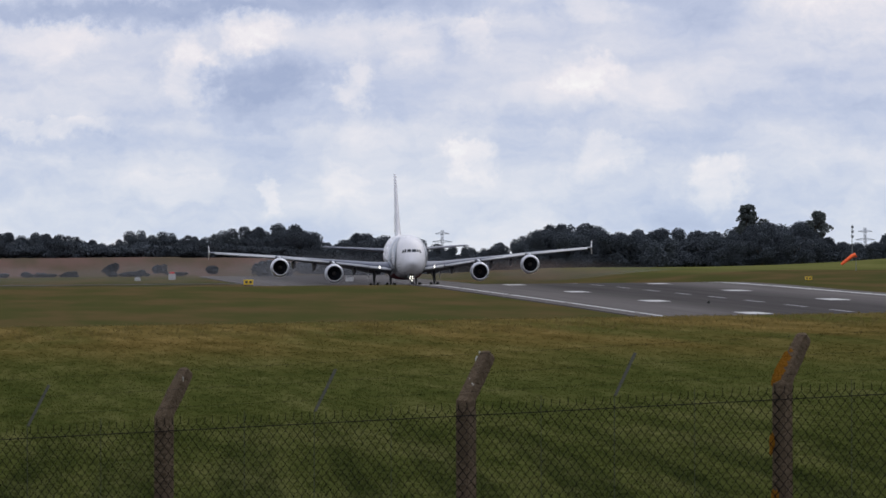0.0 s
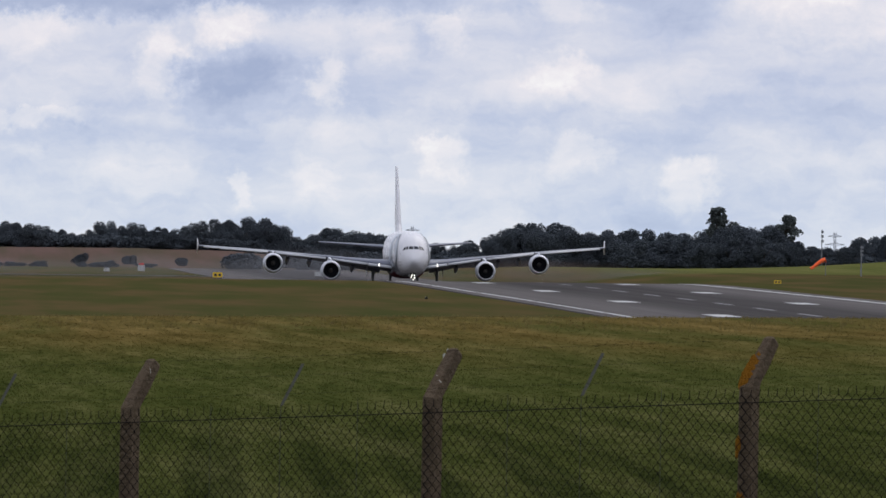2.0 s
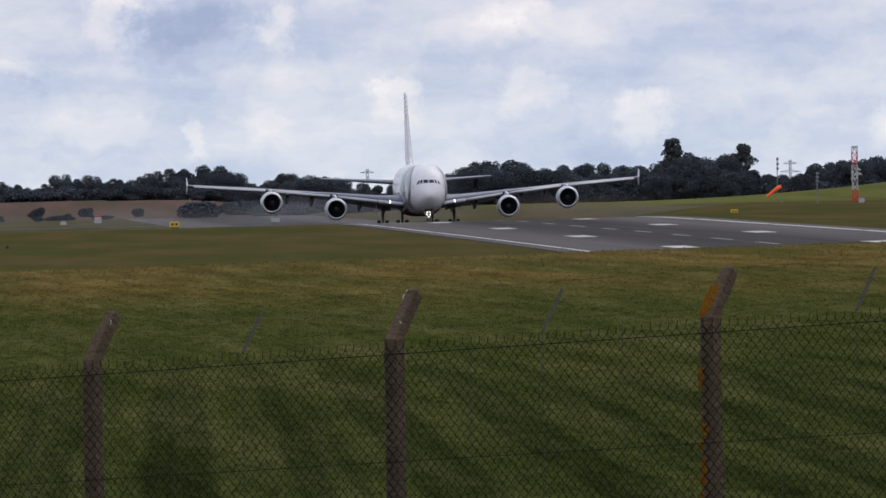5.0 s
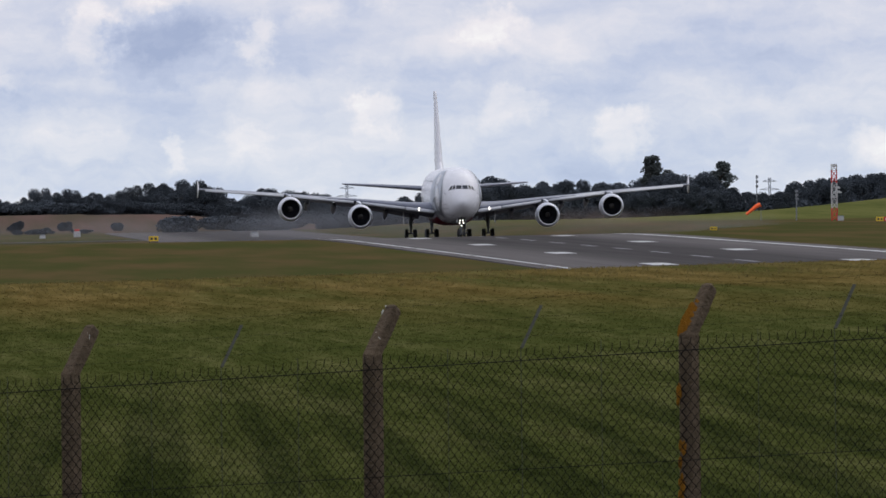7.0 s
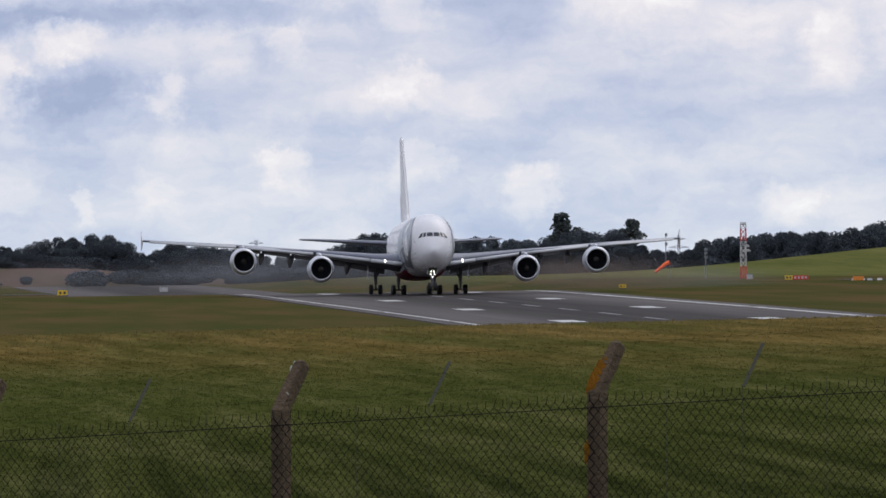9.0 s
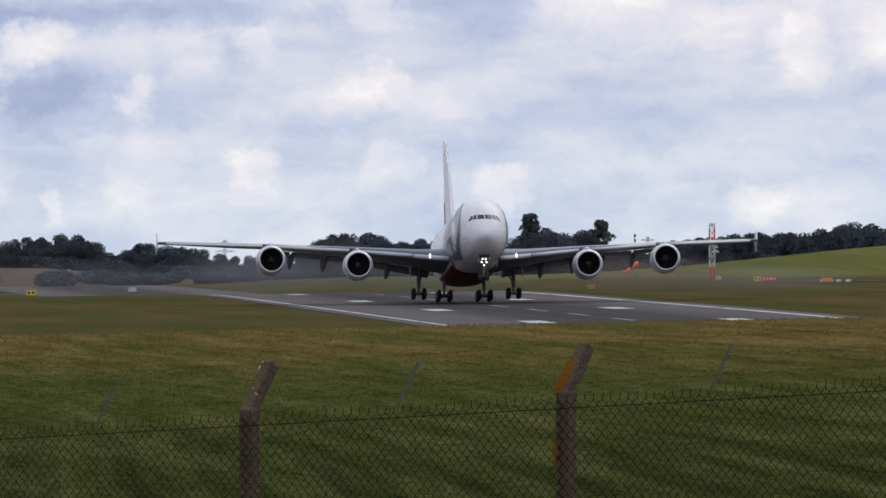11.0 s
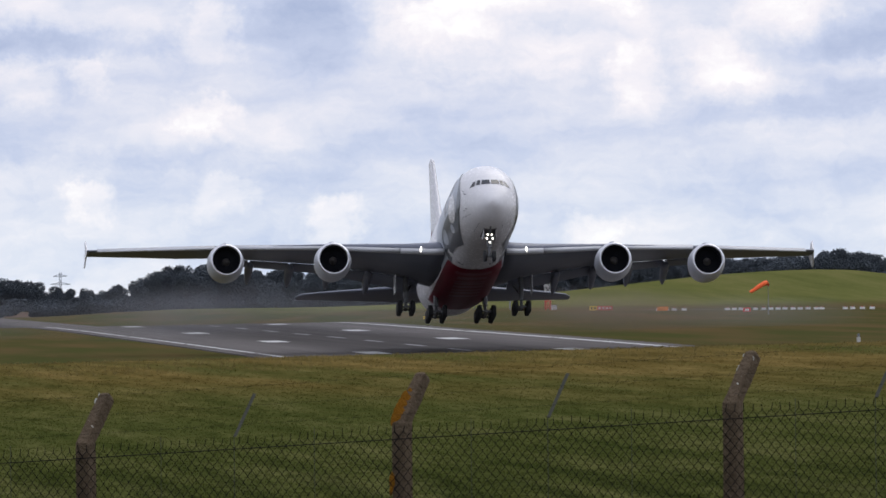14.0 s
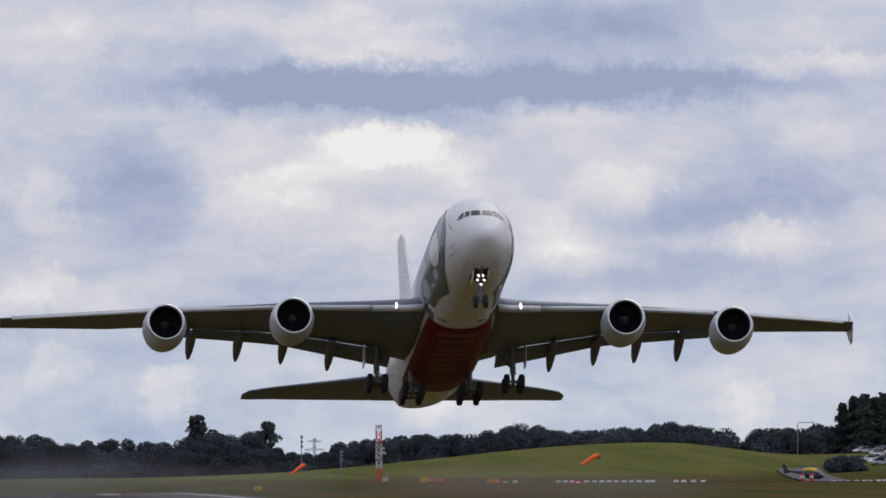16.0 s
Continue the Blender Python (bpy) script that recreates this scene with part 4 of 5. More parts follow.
        # flag colours along the foot of the fin
        for name, z0, z1, u0, u1, mat in (("fin_red_field", 11.6, 15.4, 0.55, 0.84, RED), ("fin_gold_line", 11.6, 17.5, 0.86, 0.9, GOLD)):
            bm = bmesh.new()
            grid = []
            for i in range(7):
                z = z0 + (z1 - z0) * i / 6
                le, te = 56.6 + (z - 12.2) * 0.895, 69.6 + (z - 12.2) * 0.25
                row = []
                for j in range(5):
                    t = u0 + (u1 - u0) * j / 4
                    h = 5 * 0.085 * (0.2969 * math.sqrt(t) - 0.126 * t - 0.3516 * t ** 2 + 0.2843 * t ** 3 - 0.1015 * t ** 4) * (te - le) * (1.15 if side > 0 else 0.85)
                    row.append(bm.verts.new((side * (h + 0.06), le - GEAR_S + t * (te - le), z)))
                grid.append(row)
            for i in range(6):
                for j in range(4):
                    bm.faces.new((grid[i][j], grid[i + 1][j], grid[i + 1][j + 1], grid[i][j + 1]))
            part(name, bm, mat, plane, smooth=True)
    nose = make_gear(plane, "nose_gear", 0, 4.3 - GEAR_S, (0,), 0.46, 0.6, 0.4, 3.4, "nose gear with lit lamps")
    for x, z in ((0, 1.95), (-0.3, 2.35), (0.3, 2.35), (-0.2, 2.75), (0.2, 2.75)):
        bm = bmesh.new()
        tube(bm, (x, 3.56 - GEAR_S, z), (x, 3.86 - GEAR_S, z), 0.125, 0.12, seg=14, cap=False)
        tube(bm, (x, 3.86 - GEAR_S, z), (x, 3.98 - GEAR_S, z), 0.12, 0.06, seg=14)
        lens_bm = bmesh.new()
        tube(lens_bm, (x, 3.64 - GEAR_S, z), (x, 3.70 - GEAR_S, z), 0.10, 0.115, seg=14)
        housing = part("lamp_housing", bm, STRUT, nose)
        part("lens", lens_bm, LAMP, housing, "lit lamp")
    for side in (-1, 1):
        make_gear(plane, "wing_gear", side * 6.2, -1.5, (-0.85, 0.85), 0.68, 0.7, 0.52, 4.3, "main gear bogie with four wheels")
        make_gear(plane, "body_gear", side * 2.63, 2.0, (-1.7, 0, 1.7), 0.76, 0.7, 0.52, 3.0, "main gear bogie with six wheels")
    for side in (-1, 1):
        bm = bmesh.new()
        rings(bm, [[Vector((side * (7.3 + d), y, z)) for y, z in ((-2.6, 4.2), (-0.4, 4.2), (-0.6, 2.3), (-2.2, 2.3))] for d in (0, 0.08)])
        part("gear_door", bm, WHITE, plane)
    return plane, wings


AIRLINER, WINGS = make_airliner()


# ---- trees and hedges
def leaf_cloud(bm, rng, centre, radii, count, size, mat=0):
    """Small leaf clumps scattered through an uneven crown."""
    lobes = [(Vector((rng.gauss(0, 0.42), rng.gauss(0, 0.42), rng.gauss(0, 0.38))), rng.uniform(0.38, 0.62)) for _ in range(9)]
    for _ in range(count):
        c, r = rng.choice(lobes)
        d = Vector((rng.gauss(0, 1), rng.gauss(0, 1), rng.gauss(0, 1))).normalized() * r * rng.uniform(0.55, 1.05)
        p = c + d
        p = Vector((p.x * radii[0], p.y * radii[1], max(-0.95, p.z) * radii[2])) + centre
        s = size * rng.uniform(0.5, 1.3)
        m = Matrix.Translation(p) @ Euler((rng.uniform(0, 6), rng.uniform(0, 6), rng.uniform(0, 6))).to_matrix().to_4x4()
        vs = [bm.verts.new(m @ Vector(q)) for q in ((-s, -s * 0.6, 0), (s * 0.8, -s * 0.7, s * 0.25), (s, s * 0.6, 0), (-s * 0.7, s * 0.8, -s * 0.3), (0, 0, s * 0.5))]
        for a, b in ((0, 1), (1, 2), (2, 3), (3, 0)):
            bm.faces.new((vs[a], vs[b], vs[4])).material_index = mat


CROWN_TOP = {}                 # height of each pattern tree


def make_tree(name, seed, kind, label):
    """A tree one metre tall per unit of scale ten: trunk, limbs and crown, height 10 m."""
    rng = random.Random(seed)
    tree = thing(name, Matrix(), label, "tree", "trees round the airfield")
    bm = bmesh.new()
    if kind == "broad":
        tube(bm, (0, 0, -0.6), (0.1, 0, 3.0), 0.34, 0.22, 8)
        for k in range(6):
            a = k * 1.05 + rng.uniform(-0.3, 0.3)
            tube(bm, (0.1, 0, 1.8 + 0.3 * k), (2.2 * math.cos(a), 2.2 * math.sin(a), 4.5 + 0.6 * k), 0.14, 0.04, 6)
        part("trunk", bm, BARK, tree)
        bm = bmesh.new()
        leaf_cloud(bm, rng, Vector((0, 0, 5.2)), (4.0, 4.0, 4.6), 7600, 0.19)
        leaf_cloud(bm, rng, Vector((0.3, 0, 2.4)), (3.6, 3.6, 2.4), 2600, 0.19)
        part("crown", bm, HAZED_LEAF, tree)
    elif kind == "poplar":
        tube(bm, (0, 0, -0.6), (0, 0, 8.5), 0.24, 0.05, 8)
        for k in range(12):
            a = k * 2.4
            z = 2.6 + 0.45 * k
            tube(bm, (0, 0, z), (1.3 * math.cos(a), 1.3 * math.sin(a), z + 1.3), 0.08, 0.02, 5)
        part("trunk", bm, BARK, tree)
        bm = bmesh.new()
        for z, rad in ((8.7, 1.0), (7.6, 1.5), (6.4, 1.75), (5.1, 1.8), (3.8, 1.6)):
            leaf_cloud(bm, rng, Vector((rng.uniform(-0.25, 0.25), 0, z)), (rad, rad, 1.15), 620, 0.18)
        part("crown", bm, HAZED_POPLAR, tree)
    else:
        tube(bm, (0, 0, -0.6), (0, 0, 9.7), 0.25, 0.03, 8)
        part("trunk", bm, BARK, tree)
        bm = bmesh.new()
        for k in range(900):
            z = 0.8 + 9.1 * rng.random() ** 1.25
            r = (10.1 - z) * 0.24 * rng.uniform(0.2, 1.05) * (0.8 + 0.35 * math.sin(z * 4.2))
            a = rng.uniform(0, 6.3)
            p = Vector((r * math.cos(a), r * math.sin(a), z - 0.25 * r))
            leaf_cloud(bm, rng, p, (0.3, 0.3, 0.22), 4, 0.2)
        part("crown", bm, HAZED_NEEDLE, tree)
    tips = np.array([v.co.z for ob in tree.children if ob.name.startswith("crown") for v in ob.data.vertices])
    CROWN_TOP[tree.name] = float(np.percentile(tips, 99.6))
    return tree


# skyline of the woods: bearing on the lens scale against the level of the tree tops
SKYLINE = ((-130, 440), (0, 441), (60, 450), (95, 462), (140, 436), (190, 438), (250, 447), (320, 432), (380, 426), (440, 428), (462, 462), (500, 456), (540, 441),
           (600, 448), (650, 452), (700, 466), (780, 462), (830, 448), (870, 432), (930, 427), (990, 440), (1040, 441), (1095, 433), (1150, 443), (1190, 441), (1260, 428),
           (1310, 420), (1360, 448), (1430, 462), (1480, 445), (1550, 435))
SKYLINE_EAST = ((1550, 435), (1640, 429), (1700, 432), (1760, 420), (1801, 412), (1850, 425), (1940, 425), (2000, 420), (2061, 412), (2130, 418), (2185, 452), (2222, 420), (2280, 426),
                (2330, 418), (2370, 412), (2500, 405), (2600, 410))


def height_at(level, x, y):
    return EYE + (470 - level) / FOCAL * math.hypot(x, y)


def make_woods():
    kinds = [make_tree("tree", 11 + k, "broad", "broadleaf tree in full leaf, greyed blue for distance haze") for k in range(4)]
    pop = [make_tree("poplar_tree", 31 + k, "poplar", "tall slender poplar standing above the wood") for k in range(2)]
    fir = [make_tree("conifer_tree", 41 + k, "conifer", "dark conifer at the edge of the wood") for k in range(2)]
    rng = random.Random(3)

    def put(src, mark, y, top, wide=1.0):
        x = y * bearing(mark)
        g = ground_level(x, y)
        h = max(1.2, top - g) / CROWN_TOP[src.name]
        ob = copy_thing(src, Matrix())
        ob.matrix_basis = Matrix.Translation((x, y, g)) @ Matrix.Rotation(rng.uniform(0, 6.28), 4, "Z") @ Matrix.Diagonal((h * wide, h * wide, h, 1))
        return ob

    mark = -180
    while mark < 2620:
        table = SKYLINE if mark < 1550 else SKYLINE_EAST
        top_mark = line(mark, table)
        west = mark < 800
        y = 2990 if west else (2760 if mark < 2150 else 2480)
        dy = rng.uniform(-25, 40)
        yy = y + dy
        jit = (abs(rng.gauss(0, 4)) if rng.random() < 0.7 else 0) + (1 if west else 0)
        x = yy * bearing(mark)
        top = height_at(top_mark + jit, x, yy)
        put(rng.choice(kinds), mark, yy, top, rng.uniform(1.1, 1.5))
        put(rng.choice(kinds), mark + rng.uniform(-14, 14), yy - 12, height_at(top_mark + 8 + rng.uniform(0, 14), x, yy), rng.uniform(1.3, 1.8))
        mark += rng.uniform(13, 24)
    put(pop[0], 1229, 2830, height_at(393, 200, 2830), 1.3)
    put(pop[1], 1258, 2835, height_at(424, 210, 2835), 1.2)
    put(pop[1], 1349, 2830, height_at(405, 225, 2830), 1.2)
    for mark, top in ((2372, 378), (2392, 366), (2410, 363), (2428, 368), (2446, 361), (2463, 372), (2490, 366), (2520, 375)):
        put(rng.choice(fir), mark, 2330 + rng.uniform(-10, 20), height_at(top, 345, 2330), 1.5)
    for mark in range(2300, 2372, 17):
        put(rng.choice(kinds), mark, 2400, height_at(428 + rng.uniform(-8, 8), 350, 2400), 1.5)
    for src in (*kinds, *pop, *fir):     # the patterns themselves stand in the wood too
        put_x = 2850 * bearing(-220 - 40 * rng.random())
        src.matrix_basis = Matrix.Translation((put_x, 2850 + rng.uniform(-60, 60), ground_level(put_x, 2850)))
    # scrub on the heath
    bush = []
    for k in range(3):
        r2 = random.Random(60 + k)
        b = thing("bush", Matrix(), "dark scrub bush with small leaves", "bush", "scrub round the airfield")
        bm = bmesh.new()
        tube(bm, (0, 0, -0.3), (0, 0, 1.0), 0.12, 0.05, 6)
        part("stem", bm, BARK, b)
        bm = bmesh.new()
        leaf_cloud(bm, r2, Vector((0, 0, 1.1)), (2.2, 2.2, 1.5), 2200, 0.15)
        part("foliage", bm, HAZED_LEAF, b)
        bush.append(b)
    for k in range(190):
        y = rng.choice((2752, 2765, 2790))
        mark = rng.uniform(-180, 860)
        tall, low = 385 < mark < 485, 485 <= mark < 600 or mark > 650
        if tall and rng.random() < 0.5:
            continue
        if not (tall or low) and (rng.random() < 0.55 or y > 2760):
            continue
        x = y * bearing(mark)
        s = rng.uniform(1.4, 2.3) if tall else rng.uniform(0.8, 1.35) if low else rng.uniform(0.3, 0.65)
        ob = copy_thing(bush[k % 3], Matrix())
        ob.matrix_basis = Matrix.Translation((x, y, ground_level(x, y))) @ Matrix.Rotation(rng.uniform(0, 6), 4, "Z") @ Matrix.Diagonal((s * 1.5, s * 1.5, s, 1))
    mark = -190
    while mark < 2560:        # undergrowth at the foot of the wood
        y = 2972 if mark < 800 else (2738 if mark < 2150 else 2462)
        x = y * bearing(mark)
        s = rng.uniform(1.0, 1.7)
        ob = copy_thing(bush[int(mark) % 3], Matrix())
        ob.matrix_basis = Matrix.Translation((x, y, ground_level(x, y))) @ Matrix.Rotation(rng.uniform(0, 6), 4, "Z") @ Matrix.Diagonal((s * 1.6, s * 1.6, s, 1))
        mark += rng.uniform(14, 24)
    for mark in range(2356, 2400, 9):        # clipped hedge below the car park
        x = 2105 * bearing(mark)
        s = rng.uniform(1.1, 1.5)
        ob = copy_thing(bush[mark % 3], Matrix())
        ob.matrix_basis = Matrix.Translation((x, 2105, ground_level(x, 2105))) @ Matrix.Rotation(rng.uniform(0, 6), 4, "Z") @ Matrix.Diagonal((s, s, s, 1))
    for k, b in enumerate(bush):
        x = 2790 * bearing(100 + 90 * k)
        b.matrix_basis = Matrix.Translation((x, 2790, ground_level(x, 2790)))


make_woods()


# ---- airfield furniture
def ground_point(mark, y, sink=0.0):
    x = y * bearing(mark)
    return Vector((x, y, ground_level(x, y) - sink))


def make_mast():
    p = ground_point(1551, 1950)
    mast = thing("lattice_mast", Matrix.Translation(p), "red and white banded lattice mast with aerials", "mast")
    w, top = 0.52, height_at(411, p.x, p.y) - p.z
    n = 9
    for k in range(n):
        z0, z1 = top * k / n, top * (k + 1) / n
        bm = bmesh.new()
        for a, b in ((-1, -1), (1, -1), (1, 1), (-1, 1)):
            tube(bm, (a * w, b * w, z0), (a * w, b * w, z1), 0.07, seg=6)
        for (a, b), (c, d) in (((-1, -1), (1, -1)), ((1, -1), (1, 1)), ((1, 1), (-1, 1)), ((-1, 1), (-1, -1))):
            tube(bm, (a * w, b * w, z0), (c * w, d * w, z1), 0.045, seg=5)
            tube(bm, (c * w, d * w, z0), (a * w, b * w, z1), 0.045, seg=5)
            tube(bm, (a * w, b * w, z1), (c * w, d * w, z1), 0.045, seg=5)
        part("lattice_bay", bm, SIGNAL if k in (0, 1, 6, 7) else OFFWHITE, mast)
    for z, l, dx in ((top * 0.5, 1.3, 0.7), (top * 0.58, 1.1, 0.6), (top * 0.97, 0.9, 0.0), (top * 0.42, 1.0, -0.3)):
        bm = bmesh.new()
        box(bm, dx, -0.5, z, l, 0.35, 0.3, bevel=0.05)
        box(bm, dx, -0.5, z + 0.25, l * 0.6, 0.2, 0.2)
        part("aerial", bm, OFFWHITE, mast)
    hut = thing("equipment_hut", Matrix.Translation(ground_point(1562, 1948)), "small white equipment cabin beside the mast", "hut")
    bm = bmesh.new()
    box(bm, 0, 0, 0.45, 1.1, 1.0, 0.9, bevel=0.05)
    part("cabin", bm, OFFWHITE, hut)
    bm = bmesh.new()
    box(bm, 0, 0, 0.95, 1.25, 1.1, 0.1, bevel=0.03)
    part("roof", bm, GALV, hut)


def make_windsock(mark, y, pole_h, drop, length):
    p = ground_point(mark, y)
    sock = thing("windsock", Matrix.Translation(p), "orange windsock blown out from a pole", "windsock", "windsocks")
    bm = bmesh.new()
    for k in range(5):
        tube(bm, (0, 0, pole_h * k / 5 - (0.3 if k == 0 else 0)), (0, 0, pole_h * (k + 1) / 5), 0.07 - 0.008 * k, seg=8)
    part("pole", bm, GALV, sock)
    bm = bmesh.new()
    tube(bm, (0, 0, pole_h - 1.0), (0, 0, pole_h - 0.6), 0.11, seg=8)
    part("band", bm, SIGNAL, sock)
    n, loops = 9, []
    for k in range(n + 1):
        t = k / n
        c = Vector((-length * 0.86 * t, -0.3 * length * t, pole_h - 0.42 - drop * (t ** 1.3) + 0.06 * math.sin(6 * t)))
        r = (0.46 - 0.2 * t) * (1 - 0.06 * (k % 2))
        tilt = 0.5 + 0.2 * t
        loops.append([c + Vector((-r * math.sin(tilt) * math.sin(a), r * math.cos(a), r * math.cos(tilt) * math.sin(a))) for a in np.linspace(0, 2 * math.pi, 13)[:-1]])
    bm = bmesh.new()
    rings(bm, loops, False)
    part("sleeve", bm, SOCK, sock, smooth=True)
    bm = bmesh.new()
    for k in range(12):
        a, b = loops[0][k], loops[0][(k + 1) % 12]
        tube(bm, a, b, 0.03, seg=5)
    tube(bm, (0, 0, pole_h - 0.42), loops[0][3], 0.03, seg=5), tube(bm, (0, 0, pole_h - 0.5), loops[0][9], 0.03, seg=5)
    part("hoop", bm, DARKSTEEL, sock)


def make_sign(mark, y, panels, h, label, low=0.25):
    p = ground_point(mark, y)
    total = sum(w for w, _, _ in panels)
    sign = thing("taxiway_sign", Matrix.Translation(p), label, "sign", "airfield signs")
    x = -total / 2
    for w, mat, bars in panels:
        bm = bmesh.new()
        box(bm, x + w / 2, 0, low + h / 2, w - 0.04, 0.3, h, bevel=0.03)
        pan = part("panel", bm, mat, sign)
        if bars:
            for k in range(bars):
                bm = bmesh.new()
                box(bm, x + w * (k + 0.7) / (bars + 0.4), -0.16, low + h / 2, w * 0.5 / bars, 0.02, h * 0.5)
                part("bar", bm, OFFWHITE if mat is SIGNAL else BLACKP, pan)
        for dx in (0.15, w - 0.15):
            bm = bmesh.new()
            tube(bm, (x + dx, 0, -0.2), (x + dx, 0, low + 0.05), 0.05, seg=6)
            part("leg", bm, DARKSTEEL, sign)
        x += w


def make_barriers():
    rng = random.Random(8)
    src = None
    for mark in [*range(1748, 1800, 14), *range(1868, 2045, 13), *range(2075, 2130, 16), *range(2356, 2450, 13)]:
        p = ground_point(mark + rng.uniform(-2, 2), 1858 + (132 if mark > 2300 else 0))
        m = Matrix.Translation(p) @ Matrix.Rotation(rng.uniform(-0.15, 0.15), 4, "Z")
        if src is None:
            src = thing("road_barrier", m, "white plastic road barrier beside the taxiway", "barrier", "barriers by the taxiway")
            bm = bmesh.new()
            prof = ((-0.25, 0), (-0.25, 0.12), (-0.1, 0.26), (-0.09, 0.44), (0.09, 0.44), (0.1, 0.26), (0.25, 0.12), (0.25, 0))
            rings(bm, [[Vector((x, y, z)) for y, z in prof] for x in (-0.46, 0.46)])
            part("body", bm, OFFWHITE, src)
            bm = bmesh.new()
            box(bm, 0.0, 0, 0.47, 0.4, 0.18, 0.06)
            part("cap", bm, SIGNAL, src)
        else:
            copy_thing(src, m)


def make_helicopter():
    p = ground_point(2316, 1974, -0.16)
    heli = thing("helicopter", Matrix.Translation(p) @ Matrix.Rotation(radians(-42), 4, "Z"), "dark blue and yellow helicopter parked on the apron", "helicopter")
    bm = bmesh.new()
    loops = []
    for x, zc, hw, hh in ((2.9, 1.15, 0.05, 0.05), (2.6, 1.2, 0.45, 0.4), (1.9, 1.35, 0.75, 0.72), (0.8, 1.5, 0.82, 0.92), (-0.6, 1.6, 0.82, 0.95), (-1.7, 1.75, 0.66, 0.75), (-2.6, 1.95, 0.34, 0.4), (-4.2, 2.1, 0.22, 0.26), (-5.6, 2.2, 0.17, 0.2)):
        loops.append([Vector((x, hw * math.cos(a), zc + hh * math.sin(a))) for a in np.linspace(0, 2 * math.pi, 17)[:-1]])
    rings(bm, loops)
    part("fuselage", bm, material("police_blue", (0.018, 0.024, 0.05), 0.3, scale=1, vary=0.1), heli, "dark blue fuselage", smooth=True)
    bm = bmesh.new()
    loops = []
    for x, zc, hw, hh in ((1.5, 2.2, 0.2, 0.1), (0.9, 2.4, 0.6, 0.34), (-0.3, 2.5, 0.66, 0.42), (-1.6, 2.4, 0.5, 0.34), (-2.3, 2.3, 0.2, 0.12)):
        loops.append([Vector((x, hw * math.cos(a), zc + hh * math.sin(a))) for a in np.linspace(0, 2 * math.pi, 13)[:-1]])
    rings(bm, loops)
    part("engine_cowling", bm, YELLOW, heli, "yellow engine cowling", smooth=True)
    bm = bmesh.new()
    rings(bm, [[Vector((x, y, z)) for x, z in ((-5.2, 1.9), (-6.4, 1.7), (-6.9, 3.5), (-6.2, 3.6), (-5.5, 2.5))] for y in (-0.1, 0.1)])
    part("tail_fin", bm, BLACKP, heli)
    for side in (-1, 1):
        bm = bmesh.new()
        tube(bm, (2.0, side * 1.0, 0.08), (-1.6, side * 1.0, 0.08), 0.06, seg=8)
        tube(bm, (2.0, side * 1.0, 0.08), (2.5, side * 1.0, 0.25), 0.06, seg=8)
        for x in (1.2, -0.9):
            tube(bm, (x, side * 1.0, 0.08), (x, side * 0.5, 0.75), 0.05, seg=6)
        part("skid", bm, DARKSTEEL, heli)
        bm = bmesh.new()
        rings(bm, [[Vector((x, side * (y + d), z)) for x, y, z in ((2.45, 0.45, 1.35), (1.7, 0.73, 1.25), (1.5, 0.68, 1.9), (2.0, 0.4, 1.85))] for d in (0.06, 0.1)])
        part("windscreen", bm, COCKPIT, heli)
    bm = bmesh.new()
    tube(bm, (-0.3, 0, 2.8), (-0.3, 0, 3.35), 0.12, seg=8)
    part("rotor_mast", bm, DARKSTEEL, heli)
    for k in range(4):
        a = 0.5 + k * math.pi / 2
        bm = bmesh.new()
        m = Matrix.Translation((-0.3, 0, 3.32)) @ Matrix.Rotation(a, 4, "Z") @ Matrix.Rotation(radians(2.5), 4, "Y")
        box(bm, 2.6, 0, 0, 5.0, 0.26, 0.04, m)
        part("rotor_blade", bm, DARKSTEEL, heli)


def make_bollards():
    for mark in (2302, 2318):
        p = ground_point(mark - 2, 1964, -0.14)
        b = thing("marker_post", Matrix.Translation(p), "red and white banded marker post", "post", "marker posts on the apron")
        for k, (r, mat) in enumerate(((0.34, SIGNAL), (0.36, SIGNAL), (0.42, OFFWHITE), (0.36, SIGNAL))):
            bm = bmesh.new()
            tube(bm, (0, 0, 0.45 * k), (0, 0, 0.45 * (k + 1)), r, r * 0.95, seg=12)
            part("band", bm, mat, b)


def make_car(m, mat, label):
    car = thing("car", m, label, "car", "cars in the car park")
    bm = bmesh.new()
    prof = ((-2.1, 0.35), (-2.15, 0.8), (-1.9, 0.95), (-1.2, 1.0), (1.1, 0.92), (1.9, 0.78), (2.1, 0.55), (2.05, 0.32))
    rings(bm, [[Vector((x, y, z)) for x, z in prof] for y in (-0.85, -0.8, 0.8, 0.85)])
    body = part("body", bm, mat, car)
    bm = bmesh.new()
    rings(bm, [[Vector((x * s, y, z)) for x, z in ((-1.75, 0.95), (-1.25, 1.42), (0.3, 1.46), (1.15, 0.93))] for y, s in ((-0.74, 1.0), (-0.62, 0.97), (0.62, 0.97), (0.74, 1.0))])
    part("glasshouse", bm, COCKPIT, car, "dark glass")
    bm = bmesh.new()
    box(bm, -0.45, 0, 1.46, 1.5, 1.2, 0.05, bevel=0.02)
    part("roof", bm, mat, car)
    for x in (-1.3, 1.3):
        for y in (-0.78, 0.78):
            bm = bmesh.new()
            tube(bm, (x, y - 0.1, 0.31), (x, y + 0.1, 0.31), 0.31, seg=14)
            part("wheel", bm, TYRE, car)


